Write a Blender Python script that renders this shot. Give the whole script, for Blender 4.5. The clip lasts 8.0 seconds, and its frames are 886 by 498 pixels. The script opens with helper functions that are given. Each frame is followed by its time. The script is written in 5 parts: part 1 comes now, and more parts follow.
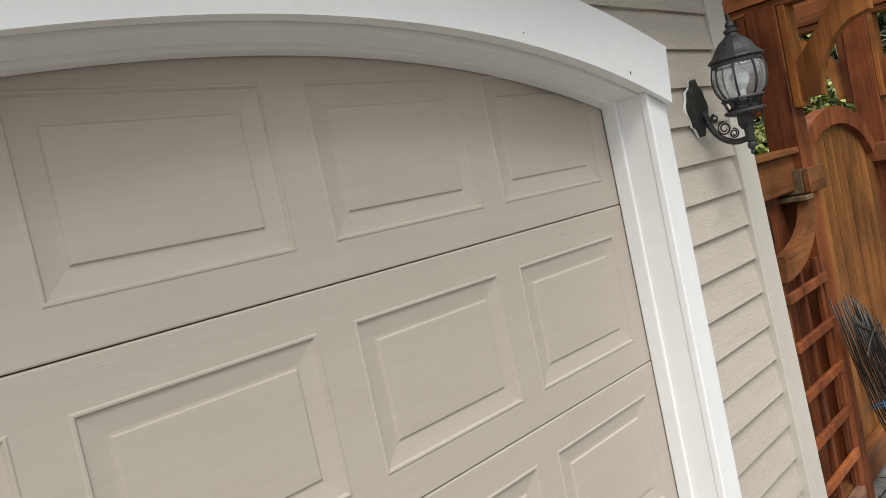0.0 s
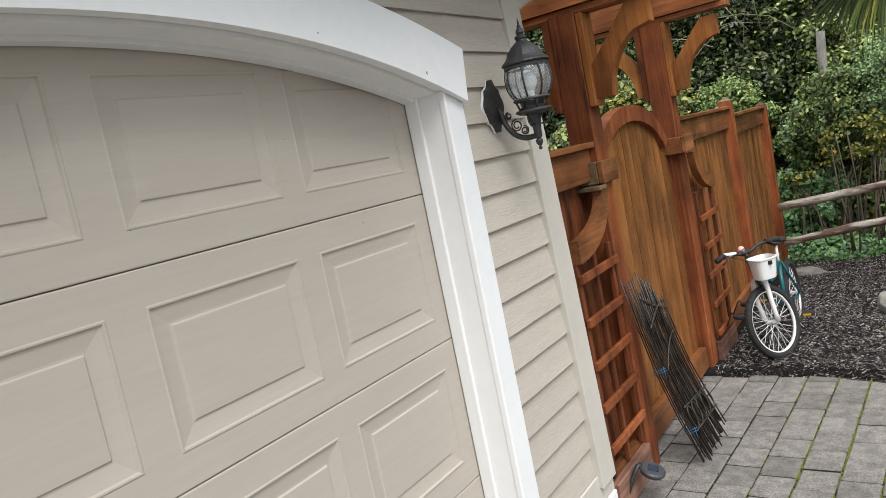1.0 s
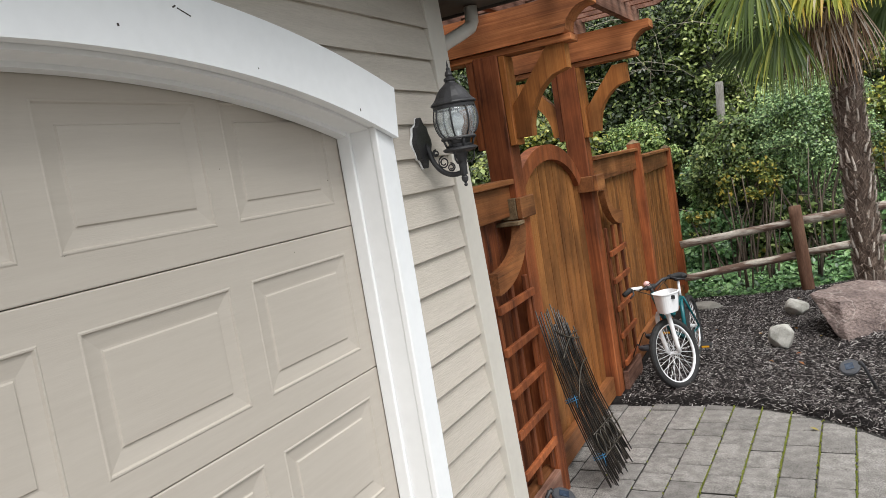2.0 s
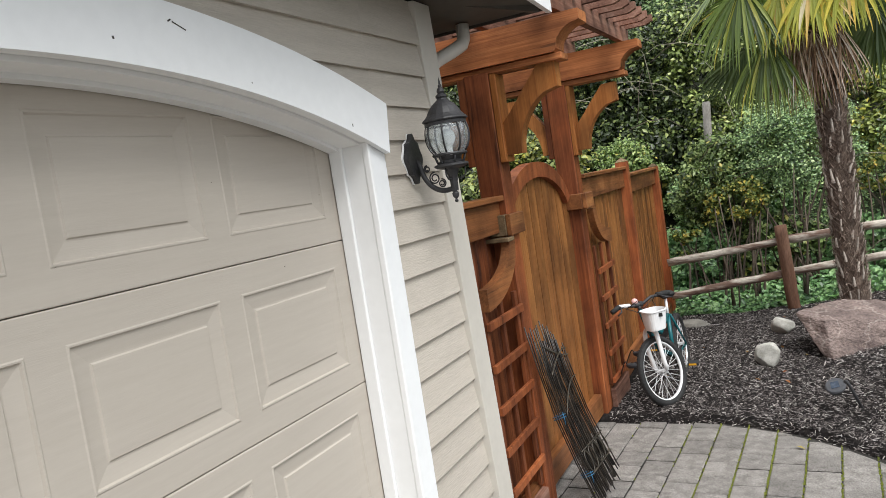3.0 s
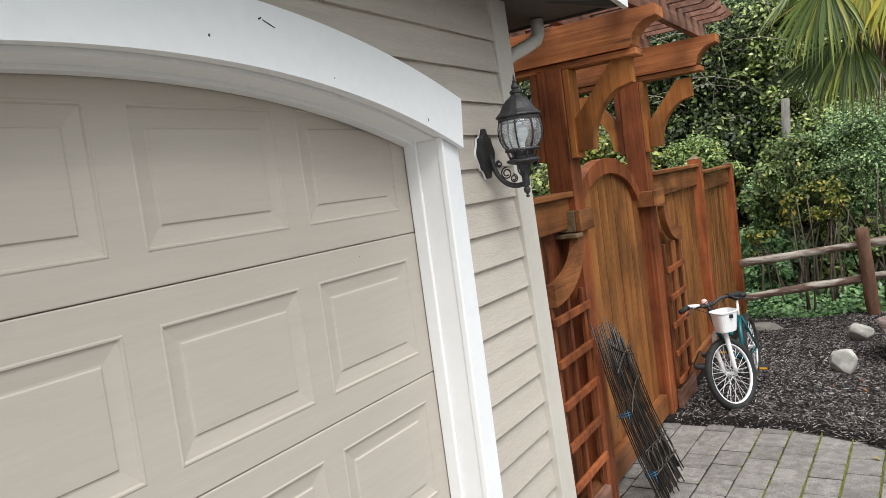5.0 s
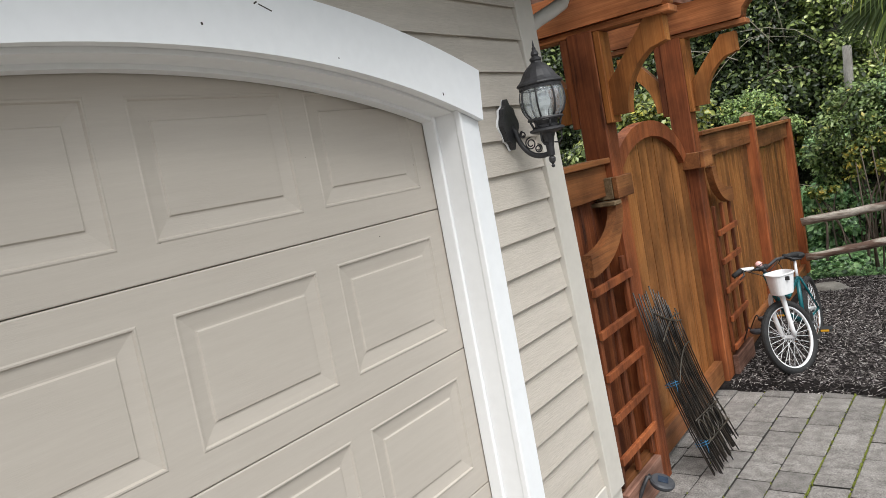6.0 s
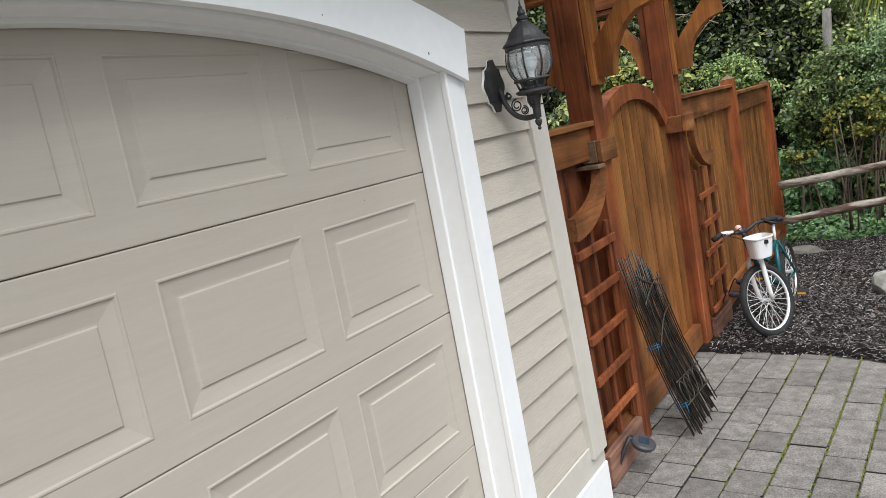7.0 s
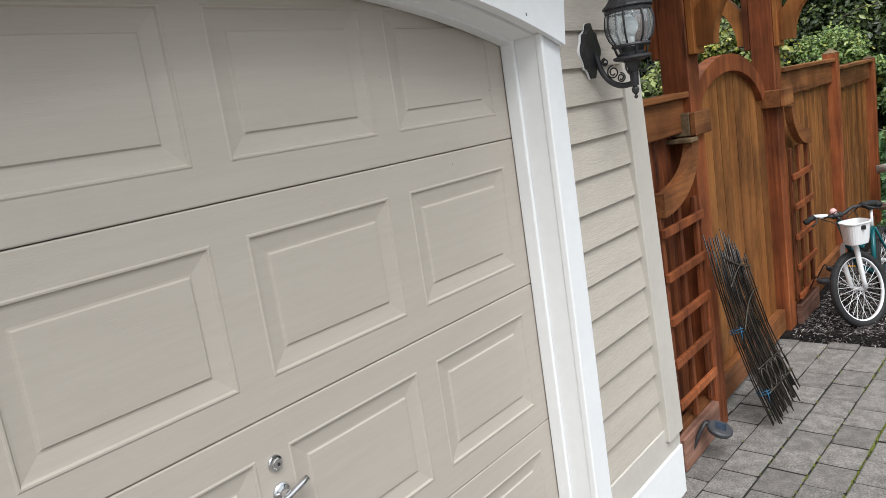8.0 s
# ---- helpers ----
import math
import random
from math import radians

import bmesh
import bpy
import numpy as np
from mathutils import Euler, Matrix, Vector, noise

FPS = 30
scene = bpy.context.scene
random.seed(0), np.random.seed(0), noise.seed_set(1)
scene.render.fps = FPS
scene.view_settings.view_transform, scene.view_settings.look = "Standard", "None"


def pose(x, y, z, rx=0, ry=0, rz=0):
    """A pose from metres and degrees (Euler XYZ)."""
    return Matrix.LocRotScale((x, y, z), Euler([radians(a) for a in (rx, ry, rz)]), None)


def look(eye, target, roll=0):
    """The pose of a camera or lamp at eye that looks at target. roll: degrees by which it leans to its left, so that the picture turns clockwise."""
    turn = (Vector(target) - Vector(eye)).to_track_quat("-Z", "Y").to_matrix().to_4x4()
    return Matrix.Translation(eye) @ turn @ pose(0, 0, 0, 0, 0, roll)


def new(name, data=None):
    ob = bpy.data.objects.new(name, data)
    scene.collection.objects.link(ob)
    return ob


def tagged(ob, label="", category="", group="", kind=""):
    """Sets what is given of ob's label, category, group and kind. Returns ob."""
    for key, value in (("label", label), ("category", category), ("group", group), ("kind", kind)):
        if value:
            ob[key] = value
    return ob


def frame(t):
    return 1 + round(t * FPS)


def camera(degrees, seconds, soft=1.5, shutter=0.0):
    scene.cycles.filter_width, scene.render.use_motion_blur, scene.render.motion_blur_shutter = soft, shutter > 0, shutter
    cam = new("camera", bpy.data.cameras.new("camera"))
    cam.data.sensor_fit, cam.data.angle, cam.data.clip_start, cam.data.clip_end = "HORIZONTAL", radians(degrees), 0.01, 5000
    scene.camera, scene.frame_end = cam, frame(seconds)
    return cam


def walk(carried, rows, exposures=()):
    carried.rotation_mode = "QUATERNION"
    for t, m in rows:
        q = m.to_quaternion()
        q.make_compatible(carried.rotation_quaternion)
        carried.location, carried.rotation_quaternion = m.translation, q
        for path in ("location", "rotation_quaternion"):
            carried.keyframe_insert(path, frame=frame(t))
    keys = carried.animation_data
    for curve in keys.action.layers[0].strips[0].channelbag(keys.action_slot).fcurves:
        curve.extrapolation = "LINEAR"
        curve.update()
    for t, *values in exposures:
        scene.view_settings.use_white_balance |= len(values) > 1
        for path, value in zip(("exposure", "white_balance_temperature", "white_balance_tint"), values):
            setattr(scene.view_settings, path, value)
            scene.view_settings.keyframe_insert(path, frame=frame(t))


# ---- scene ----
cam = camera(62.1, 8.0, soft=0.6)
PATH = [
    (0, (1.302, -2.142, 1.714), (-0.116, -0.736, 1.603), -12.1),
    (0.5, (1.456, -2.113, 1.718), (0.177, -0.586, 1.534), -12.3),
    (1, (1.507, -2.154, 1.701), (0.388, -0.513, 1.468), -11.5),
    (1.5, (1.517, -2.231, 1.733), (0.536, -0.503, 1.506), -10.2),
    (3, (1.51, -2.262, 1.734), (0.632, -0.473, 1.57), -8.7),
    (3.5, (1.508, -2.261, 1.73), (0.639, -0.467, 1.564), -8.4),
    (4, (1.51, -2.264, 1.741), (0.626, -0.478, 1.572), -8.0),
    (4.5, (1.518, -2.274, 1.738), (0.575, -0.518, 1.572), -7.7),
    (5, (1.506, -2.31, 1.741), (0.476, -0.603, 1.584), -7.6),
    (5.2, (1.512, -2.322, 1.739), (0.422, -0.651, 1.589), -7.6),
    (6.3, (1.613, -2.167, 1.721), (0.436, -0.569, 1.48), -11.2),
    (6.5, (1.601, -2.157, 1.711), (0.453, -0.542, 1.444), -11.3),
    (7, (1.554, -2.2, 1.728), (0.425, -0.578, 1.42), -10.7),
    (7.5, (1.499, -2.182, 1.719), (0.303, -0.614, 1.385), -9.8),
    (8, (1.475, -2.193, 1.728), (0.199, -0.697, 1.365), -8.7),
]
walk(cam, [(t, look(eye, target, roll)) for t, eye, target, roll in PATH], exposures=[(0.0, -0.14, 6750, 10), (0.8, -0.09, 6520, 10), (3.0, 0.03, 6500, 10), (5.0, 0.04, 6500, 10), (6.5, -0.05, 6420, 10), (8.0, -0.13, 6340, 10)])

# ---- world and light: a bright overcast sky ----
world = bpy.data.worlds.new("sky")
scene.world = world
world.use_nodes = True
wn, wl = world.node_tree.nodes, world.node_tree.links
sky = wn.new("ShaderNodeTexSky")
sky.sky_type, sky.sun_disc = "NISHITA", False
sky.sun_elevation, sky.sun_rotation = radians(55), radians(110)
sky.air_density, sky.dust_density, sky.ozone_density = 1.0, 2.0, 1.0
cloud = wn.new("ShaderNodeMix")
cloud.data_type = "RGBA"
cloud.inputs["Factor"].default_value = 0.75
# cloud cover, three times brighter overhead than near the horizon
away, split, rise = wn.new("ShaderNodeTexCoord"), wn.new("ShaderNodeSeparateXYZ"), wn.new("ShaderNodeMapRange")
rise.inputs[1].default_value, rise.inputs[2].default_value, rise.inputs[3].default_value, rise.inputs[4].default_value = 0.0, 1.0, 0.60, 1.16
tone = wn.new("ShaderNodeVectorMath")
tone.operation = "SCALE"
tone.inputs[0].default_value = (15.5, 16.0, 16.3)
wl.new(away.outputs["Generated"], split.inputs[0])
wl.new(split.outputs["Z"], rise.inputs[0])
wl.new(rise.outputs[0], tone.inputs["Scale"])
wl.new(tone.outputs[0], cloud.inputs["B"])
wl.new(sky.outputs[0], cloud.inputs["A"])
wl.new(cloud.outputs["Result"], wn["Background"].inputs[0])
wn["Background"].inputs[1].default_value = 0.113
sun = new("sun", bpy.data.lights.new("sun", "SUN"))
sun.data.energy, sun.data.angle, sun.data.color = 3.4, radians(38), (1.0, 0.99, 0.975)
sun.matrix_basis = look((8.6, -7.6, 17.0), (0, 0, 0))


# ---- materials ----
def material(name, colour, second, rough=0.6, scale=(6, 6, 6), bump=0.15, depth=0.004, metal=0.0, fine=0.25, spread=0.0, low=0.35, high=0.7, spec=0.4, patchy=False):
    """Two tones mixed by a stretched noise, a fine grain, and relief from both. spread: brightness that varies from piece to piece."""
    m = bpy.data.materials.new(name)
    m.use_nodes = True
    n, l = m.node_tree.nodes, m.node_tree.links
    b = n["Principled BSDF"]
    b.inputs["Roughness"].default_value, b.inputs["Metallic"].default_value = rough, metal
    b.inputs["Specular IOR Level"].default_value = spec
    tc, mp, info = n.new("ShaderNodeTexCoord"), n.new("ShaderNodeMapping"), n.new("ShaderNodeObjectInfo")
    mul = n.new("ShaderNodeVectorMath")
    mul.operation = "MULTIPLY_ADD"
    mul.inputs[1].default_value = (7.3, 11.1, 5.7)
    l.new(info.outputs["Random"], mul.inputs[0])
    l.new(tc.outputs["Object"], mul.inputs[2])
    l.new(mul.outputs[0], mp.inputs[0])
    mp.inputs["Scale"].default_value = scale
    a, g = n.new("ShaderNodeTexNoise"), n.new("ShaderNodeTexNoise")
    a.inputs["Scale"].default_value, a.inputs["Detail"].default_value, a.inputs["Roughness"].default_value = 1.0, 6, 0.6
    g.inputs["Scale"].default_value, g.inputs["Detail"].default_value = 9.0, 4
    l.new(mp.outputs[0], a.inputs[0])
    l.new(mp.outputs[0], g.inputs[0])
    r = n.new("ShaderNodeValToRGB")
    r.color_ramp.elements[0].position, r.color_ramp.elements[1].position = low, high
    r.color_ramp.elements[0].color, r.color_ramp.elements[1].color = (*colour, 1), (*second, 1)
    l.new(a.outputs[0], r.inputs[0])
    mr = n.new("ShaderNodeMapRange")
    mr.inputs[1].default_value, mr.inputs[2].default_value = 0.25, 0.75
    mr.inputs[3].default_value, mr.inputs[4].default_value = 1 - fine, 1 + fine
    l.new(g.outputs[0], mr.inputs[0])
    val = mr.outputs[0]
    if spread:
        ms, mm = n.new("ShaderNodeMapRange"), n.new("ShaderNodeMath")
        ms.inputs[3].default_value, ms.inputs[4].default_value = 1 - spread, 1 + spread
        l.new(info.outputs["Random"], ms.inputs[0])
        mm.operation = "MULTIPLY"
        l.new(val, mm.inputs[0])
        l.new(ms.outputs[0], mm.inputs[1])
        val = mm.outputs[0]
    sc = n.new("ShaderNodeVectorMath")
    sc.operation = "SCALE"
    l.new(r.outputs[0], sc.inputs[0])
    l.new(val, sc.inputs["Scale"])
    l.new(sc.outputs[0], b.inputs["Base Color"])
    if bump:
        bp = n.new("ShaderNodeBump")
        bp.inputs["Strength"].default_value, bp.inputs["Distance"].default_value = bump, depth
        l.new(g.outputs[0], bp.inputs["Height"])
        if patchy:
            # the pressed grain fades in and out over the sheet
            where_, far_, fade = n.new("ShaderNodeTexNoise"), n.new("ShaderNodeMapRange"), n.new("ShaderNodeMath")
            where_.inputs["Scale"].default_value, where_.inputs["Detail"].default_value = 5.5, 3
            l.new(tc.outputs["Object"], where_.inputs[0])
            far_.inputs[1].default_value, far_.inputs[2].default_value = 0.46, 0.62
            l.new(where_.outputs[0], far_.inputs[0])
            fade.operation = "MULTIPLY"
            l.new(far_.outputs[0], fade.inputs[0])
            l.new(g.outputs[0], fade.inputs[1])
            l.new(fade.outputs[0], bp.inputs["Height"])
        l.new(bp.outputs[0], b.inputs["Normal"])
    return m


def leafy(name, colours, rough=0.45, gloss=0.4, through_light=0.25, spread=0.0):
    """Leaf material: colour varies from leaf to leaf, with a little light let through."""
    m = bpy.data.materials.new(name)
    m.use_nodes = True
    n, l = m.node_tree.nodes, m.node_tree.links
    b = n["Principled BSDF"]
    b.inputs["Roughness"].default_value, b.inputs["Specular IOR Level"].default_value = rough, gloss
    geo, r = n.new("ShaderNodeNewGeometry"), n.new("ShaderNodeValToRGB")
    el = r.color_ramp.elements
    while len(el) < len(colours):
        el.new(0.5)
    for i, (p, c) in enumerate(colours):
        el[i].position, el[i].color = p, (*c, 1)
    l.new(geo.outputs["Random Per Island"], r.inputs[0])
    info, vary, sc = n.new("ShaderNodeObjectInfo"), n.new("ShaderNodeMapRange"), n.new("ShaderNodeVectorMath")
    vary.inputs[3].default_value, vary.inputs[4].default_value = 1 - spread, 1 + spread
    sc.operation = "SCALE"
    l.new(info.outputs["Random"], vary.inputs[0])
    l.new(r.outputs[0], sc.inputs[0])
    l.new(vary.outputs[0], sc.inputs["Scale"])
    l.new(sc.outputs[0], b.inputs["Base Color"])
    tr, mix = n.new("ShaderNodeBsdfTranslucent"), n.new("ShaderNodeMixShader")
    mix.inputs[0].default_value = through_light
    l.new(sc.outputs[0], tr.inputs[0])
    l.new(b.outputs[0], mix.inputs[1])
    l.new(tr.outputs[0], mix.inputs[2])
    l.new(mix.outputs[0], n["Material Output"].inputs[0])
    return m


def wood(name, dark, mid, light, along, rough=0.5, spread=0.14, blotch=0.40, knots=1.0):
    """Stained timber: broad bands and fine lines drawn out along one axis, weathered blotches, dark knots, fine relief."""
    m = bpy.data.materials.new(name)
    m.use_nodes = True
    n, l = m.node_tree.nodes, m.node_tree.links
    b = n["Principled BSDF"]
    b.inputs["Roughness"].default_value, b.inputs["Specular IOR Level"].default_value = rough, 0.25
    tc, info, shift = n.new("ShaderNodeTexCoord"), n.new("ShaderNodeObjectInfo"), n.new("ShaderNodeVectorMath")
    shift.operation = "MULTIPLY_ADD"
    shift.inputs[1].default_value = (7.3, 11.1, 5.7)
    l.new(info.outputs["Random"], shift.inputs[0])
    l.new(tc.outputs["Object"], shift.inputs[2])

    def layer(scale, stretch, detail, rough_noise=0.6, warp=0.0):
        mp, t = n.new("ShaderNodeMapping"), n.new("ShaderNodeTexNoise")
        mp.inputs["Scale"].default_value = [stretch if a == along else 1.0 for a in "xyz"]
        t.inputs["Scale"].default_value, t.inputs["Detail"].default_value, t.inputs["Roughness"].default_value = scale, detail, rough_noise
        t.inputs["Distortion"].default_value = warp
        l.new(shift.outputs[0], mp.inputs[0])
        l.new(mp.outputs[0], t.inputs[0])
        return t.outputs[0]

    def maths(op, a, b_):
        k = n.new("ShaderNodeMath")
        k.operation = op
        for q, v in enumerate((a, b_)):
            if isinstance(v, float):
                k.inputs[q].default_value = v
            else:
                l.new(v, k.inputs[q])
        return k.outputs[0]

    def span(v, lo, hi, out_lo, out_hi):
        k = n.new("ShaderNodeMapRange")
        for q, w in enumerate((lo, hi, out_lo, out_hi), 1):
            k.inputs[q].default_value = w
        l.new(v, k.inputs[0])
        return k.outputs[0]

    band, line, hair = layer(13.0, 0.05, 3, 0.5, 0.4), layer(75.0, 0.022, 4, 0.7), layer(230.0, 0.02, 2)
    patch, streaks = layer(2.6, 0.7, 4), layer(26.0, 0.07, 4, 0.65)
    tone = maths("ADD", maths("MULTIPLY", band, 0.55), maths("MULTIPLY", line, 0.45))
    r = n.new("ShaderNodeValToRGB")
    r.color_ramp.elements.new(0.5)
    for k, (p, c) in enumerate(((0.30, dark), (0.50, mid), (0.70, light))):
        r.color_ramp.elements[k].position, r.color_ramp.elements[k].color = p, (*c, 1)
    l.new(tone, r.inputs[0])
    mp, vor = n.new("ShaderNodeMapping"), n.new("ShaderNodeTexVoronoi")
    mp.inputs["Scale"].default_value = [1.3 if a == along else 5.0 for a in "xyz"]
    vor.inputs["Scale"].default_value = 1.0
    l.new(shift.outputs[0], mp.inputs[0])
    l.new(mp.outputs[0], vor.inputs[0])
    knot = span(vor.outputs["Distance"], 0.05, 0.16, 1.0 - 0.75 * knots, 1.0)
    worn = span(patch, 0.36, 0.58, 1.0 - blotch, 1.22)
    crack = span(streaks, 0.29, 0.37, 0.42, 1.0)
    fine = span(hair, 0.3, 0.7, 0.86, 1.14)
    piece = span(info.outputs["Random"], 0.0, 1.0, 1 - spread, 1 + spread)
    value = maths("MULTIPLY", maths("MULTIPLY", maths("MULTIPLY", worn, crack), maths("MULTIPLY", fine, piece)), knot)
    sc = n.new("ShaderNodeVectorMath")
    sc.operation = "SCALE"
    l.new(r.outputs[0], sc.inputs[0])
    l.new(value, sc.inputs["Scale"])
    l.new(sc.outputs[0], b.inputs["Base Color"])
    bp = n.new("ShaderNodeBump")
    bp.inputs["Strength"].default_value, bp.inputs["Distance"].default_value = 0.6, 0.003
    l.new(maths("ADD", line, crack), bp.inputs["Height"])
    l.new(bp.outputs[0], b.inputs["Normal"])
    l.new(span(patch, 0.35, 0.65, rough + 0.18, rough - 0.08), b.inputs["Roughness"])
    return m


DOOR = material("door_paint", (0.473, 0.427, 0.368), (0.501, 0.455, 0.394), 0.5, (6, 3.2, 48), 0.32, 0.0016, fine=0.02, patchy=True)
WHITE = material("white_paint", (0.84, 0.855, 0.86), (0.87, 0.882, 0.885), 0.45, (3, 3, 3), 0.12, 0.001, fine=0.02)
JAMB = material("jamb_paint", (0.86, 0.865, 0.86), (0.885, 0.89, 0.885), 0.45, (3, 3, 3), 0.12, 0.001, fine=0.02)
SIDING = material("siding_paint", (0.480, 0.435, 0.374), (0.530, 0.482, 0.418), 0.6, (5, 2.2, 26), 0.65, 0.0035, fine=0.07, spread=0.05)
BEIGE = material("beige_trim_paint", (0.54, 0.51, 0.455), (0.59, 0.56, 0.50), 0.6, (3, 3, 3), 0.2, 0.001, fine=0.03)
DARKTRIM = material("dark_trim", (0.03, 0.024, 0.02), (0.06, 0.048, 0.04), 0.7, (5, 5, 5), 0.2, 0.002, fine=0.2)
SOFFIT = material("soffit_paint", (0.075, 0.066, 0.056), (0.11, 0.10, 0.085), 0.7, (3, 3, 3), 0.2, 0.002, fine=0.06)
CEDAR_Z = wood("stained_cedar", (0.095, 0.025, 0.010), (0.224, 0.065, 0.023), (0.358, 0.120, 0.043), "z", 0.48)
# darker red tone for the trellis uprights and the planks behind them
DEEPCEDAR = wood("darker_red_cedar", (0.042, 0.012, 0.006), (0.139, 0.040, 0.015), (0.290, 0.098, 0.038), "z", 0.5, 0.2)
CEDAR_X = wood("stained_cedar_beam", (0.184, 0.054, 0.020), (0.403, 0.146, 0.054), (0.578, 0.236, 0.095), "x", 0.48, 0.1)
CEDAR_Y = wood("stained_cedar_rail", (0.083, 0.029, 0.011), (0.197, 0.075, 0.027), (0.311, 0.134, 0.047), "y", 0.5)
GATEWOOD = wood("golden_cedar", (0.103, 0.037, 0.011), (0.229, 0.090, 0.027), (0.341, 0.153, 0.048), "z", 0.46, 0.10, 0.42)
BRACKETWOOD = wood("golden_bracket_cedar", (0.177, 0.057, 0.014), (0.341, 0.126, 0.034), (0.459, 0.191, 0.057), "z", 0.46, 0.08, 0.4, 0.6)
OLDCEDAR = wood("weathered_red_cedar", (0.075, 0.034, 0.024), (0.18, 0.090, 0.062), (0.30, 0.18, 0.135), "y", 0.65, 0.2)
OLDWOOD = wood("weathered_cedar", (0.046, 0.029, 0.015), (0.125, 0.085, 0.046), (0.224, 0.160, 0.091), "y", 0.75)
PAVER = material("concrete_paver", (0.165, 0.153, 0.140), (0.28, 0.262, 0.242), 0.9, (15, 15, 15), 1.0, 0.010, fine=0.5, spread=0.17)
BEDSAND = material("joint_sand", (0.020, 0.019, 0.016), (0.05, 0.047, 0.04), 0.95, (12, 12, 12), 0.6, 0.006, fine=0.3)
MOSS = material("moss", (0.10, 0.125, 0.012), (0.22, 0.255, 0.03), 0.9, (30, 30, 30), 0.8, 0.006, fine=0.3)
SOIL = material("dark_mulch_soil", (0.010, 0.009, 0.009), (0.034, 0.029, 0.027), 0.95, (22, 22, 22), 0.9, 0.02, fine=0.4, spec=0.1)
IRON = material("black_cast_metal", (0.022, 0.022, 0.024), (0.045, 0.044, 0.046), 0.5, (18, 18, 18), 0.4, 0.002, fine=0.2)


# ---- mesh helpers ----
def thing(name, label, category, at=(0, 0, 0), group="", kind=""):
    ob = new(name)
    ob.location = at
    return tagged(ob, label, category, group, kind)


def attach(ob, parent):
    if parent is not None:
        ob.parent = parent
        ob.matrix_parent_inverse = Matrix.Translation(-parent.location) if parent.type == "EMPTY" else Matrix.Identity(4)
    return ob


def mesh_of(name, bm, mat, smooth=False):
    bmesh.ops.recalc_face_normals(bm, faces=bm.faces)
    me = bpy.data.meshes.new(name)
    bm.to_mesh(me)
    bm.free()
    for m in (mat if isinstance(mat, (list, tuple)) else [mat]):
        me.materials.append(m)
    if smooth:
        me.shade_smooth()
    return me


def part(name, bm, mat, parent=None, label="", smooth=False, kind="", category=""):
    """One mesh object under a thing or a part, or, with no parent, a thing of its own."""
    ob = new(name, mesh_of(name, bm, mat, smooth))
    attach(ob, parent)
    return tagged(ob, label, category, "", kind)


def box(bm, x0, y0, z0, x1, y1, z1, bevel=0.0, segments=1):
    made = bmesh.ops.create_cube(bm, size=1)["verts"]
    bmesh.ops.transform(bm, matrix=Matrix.LocRotScale(((x0 + x1) / 2, (y0 + y1) / 2, (z0 + z1) / 2), None, (abs(x1 - x0), abs(y1 - y0), abs(z1 - z0))), verts=made)
    if bevel:
        edges = list({e for v in made for e in v.link_edges})
        bmesh.ops.bevel(bm, geom=edges, offset=bevel, segments=segments, affect="EDGES", profile=0.6)
    return made


def board(*a, bevel=0.004):
    bm = bmesh.new()
    box(bm, *a, bevel=bevel)
    return bm


def extrude(bm, outline, axis, lo, hi):
    """A closed outline in the two other axes, drawn out along axis from lo to hi."""
    def at(p, q, w):
        return {"x": (w, p, q), "y": (p, w, q), "z": (p, q, w)}[axis]
    a = [bm.verts.new(at(p, q, lo)) for p, q in outline]
    b = [bm.verts.new(at(p, q, hi)) for p, q in outline]
    n = len(outline)
    for i in range(n):
        bm.faces.new((a[i], a[(i + 1) % n], b[(i + 1) % n], b[i]))
    bm.faces.new(a)
    bm.faces.new(b[::-1])


def strip(bm, top, bottom, axis, lo, hi):
    """A curved board between two polylines of equal length, drawn out along axis."""
    def at(p, q, w):
        return {"x": (w, p, q), "y": (p, w, q), "z": (p, q, w)}[axis]
    rows = [[bm.verts.new(at(*p, w)) for p in line] for line, w in ((top, lo), (bottom, lo), (bottom, hi), (top, hi))]
    n = len(top)
    for k in range(4):
        a, b = rows[k], rows[(k + 1) % 4]
        for i in range(n - 1):
            bm.faces.new((a[i], a[i + 1], b[i + 1], b[i]))
    bm.faces.new([r[0] for r in rows])
    bm.faces.new([r[-1] for r in rows][::-1])


def tube(bm, points, radius, sides=8, closed=False, taper=None, cap=True):
    pts = [Vector(p) for p in points]
    n = len(pts)
    rings, up = [], None
    for i, p in enumerate(pts):
        a = pts[(i - 1) % n] if (closed or i) else p
        b = pts[(i + 1) % n] if (closed or i < n - 1) else p
        d = (b - a).normalized()
        if up is None:
            up = d.orthogonal().normalized()
        up = (up - d * up.dot(d)).normalized()
        side = d.cross(up)
        r = radius if taper is None else radius + (taper - radius) * i / max(1, n - 1)
        rings.append([bm.verts.new(p + r * (math.cos(2 * math.pi * k / sides) * up + math.sin(2 * math.pi * k / sides) * side)) for k in range(sides)])
    for i in range(n if closed else n - 1):
        a, b = rings[i], rings[(i + 1) % n]
        for k in range(sides):
            bm.faces.new((a[k], a[(k + 1) % sides], b[(k + 1) % sides], b[k]))
    if cap and not closed:
        bm.faces.new(rings[0][::-1])
        bm.faces.new(rings[-1])


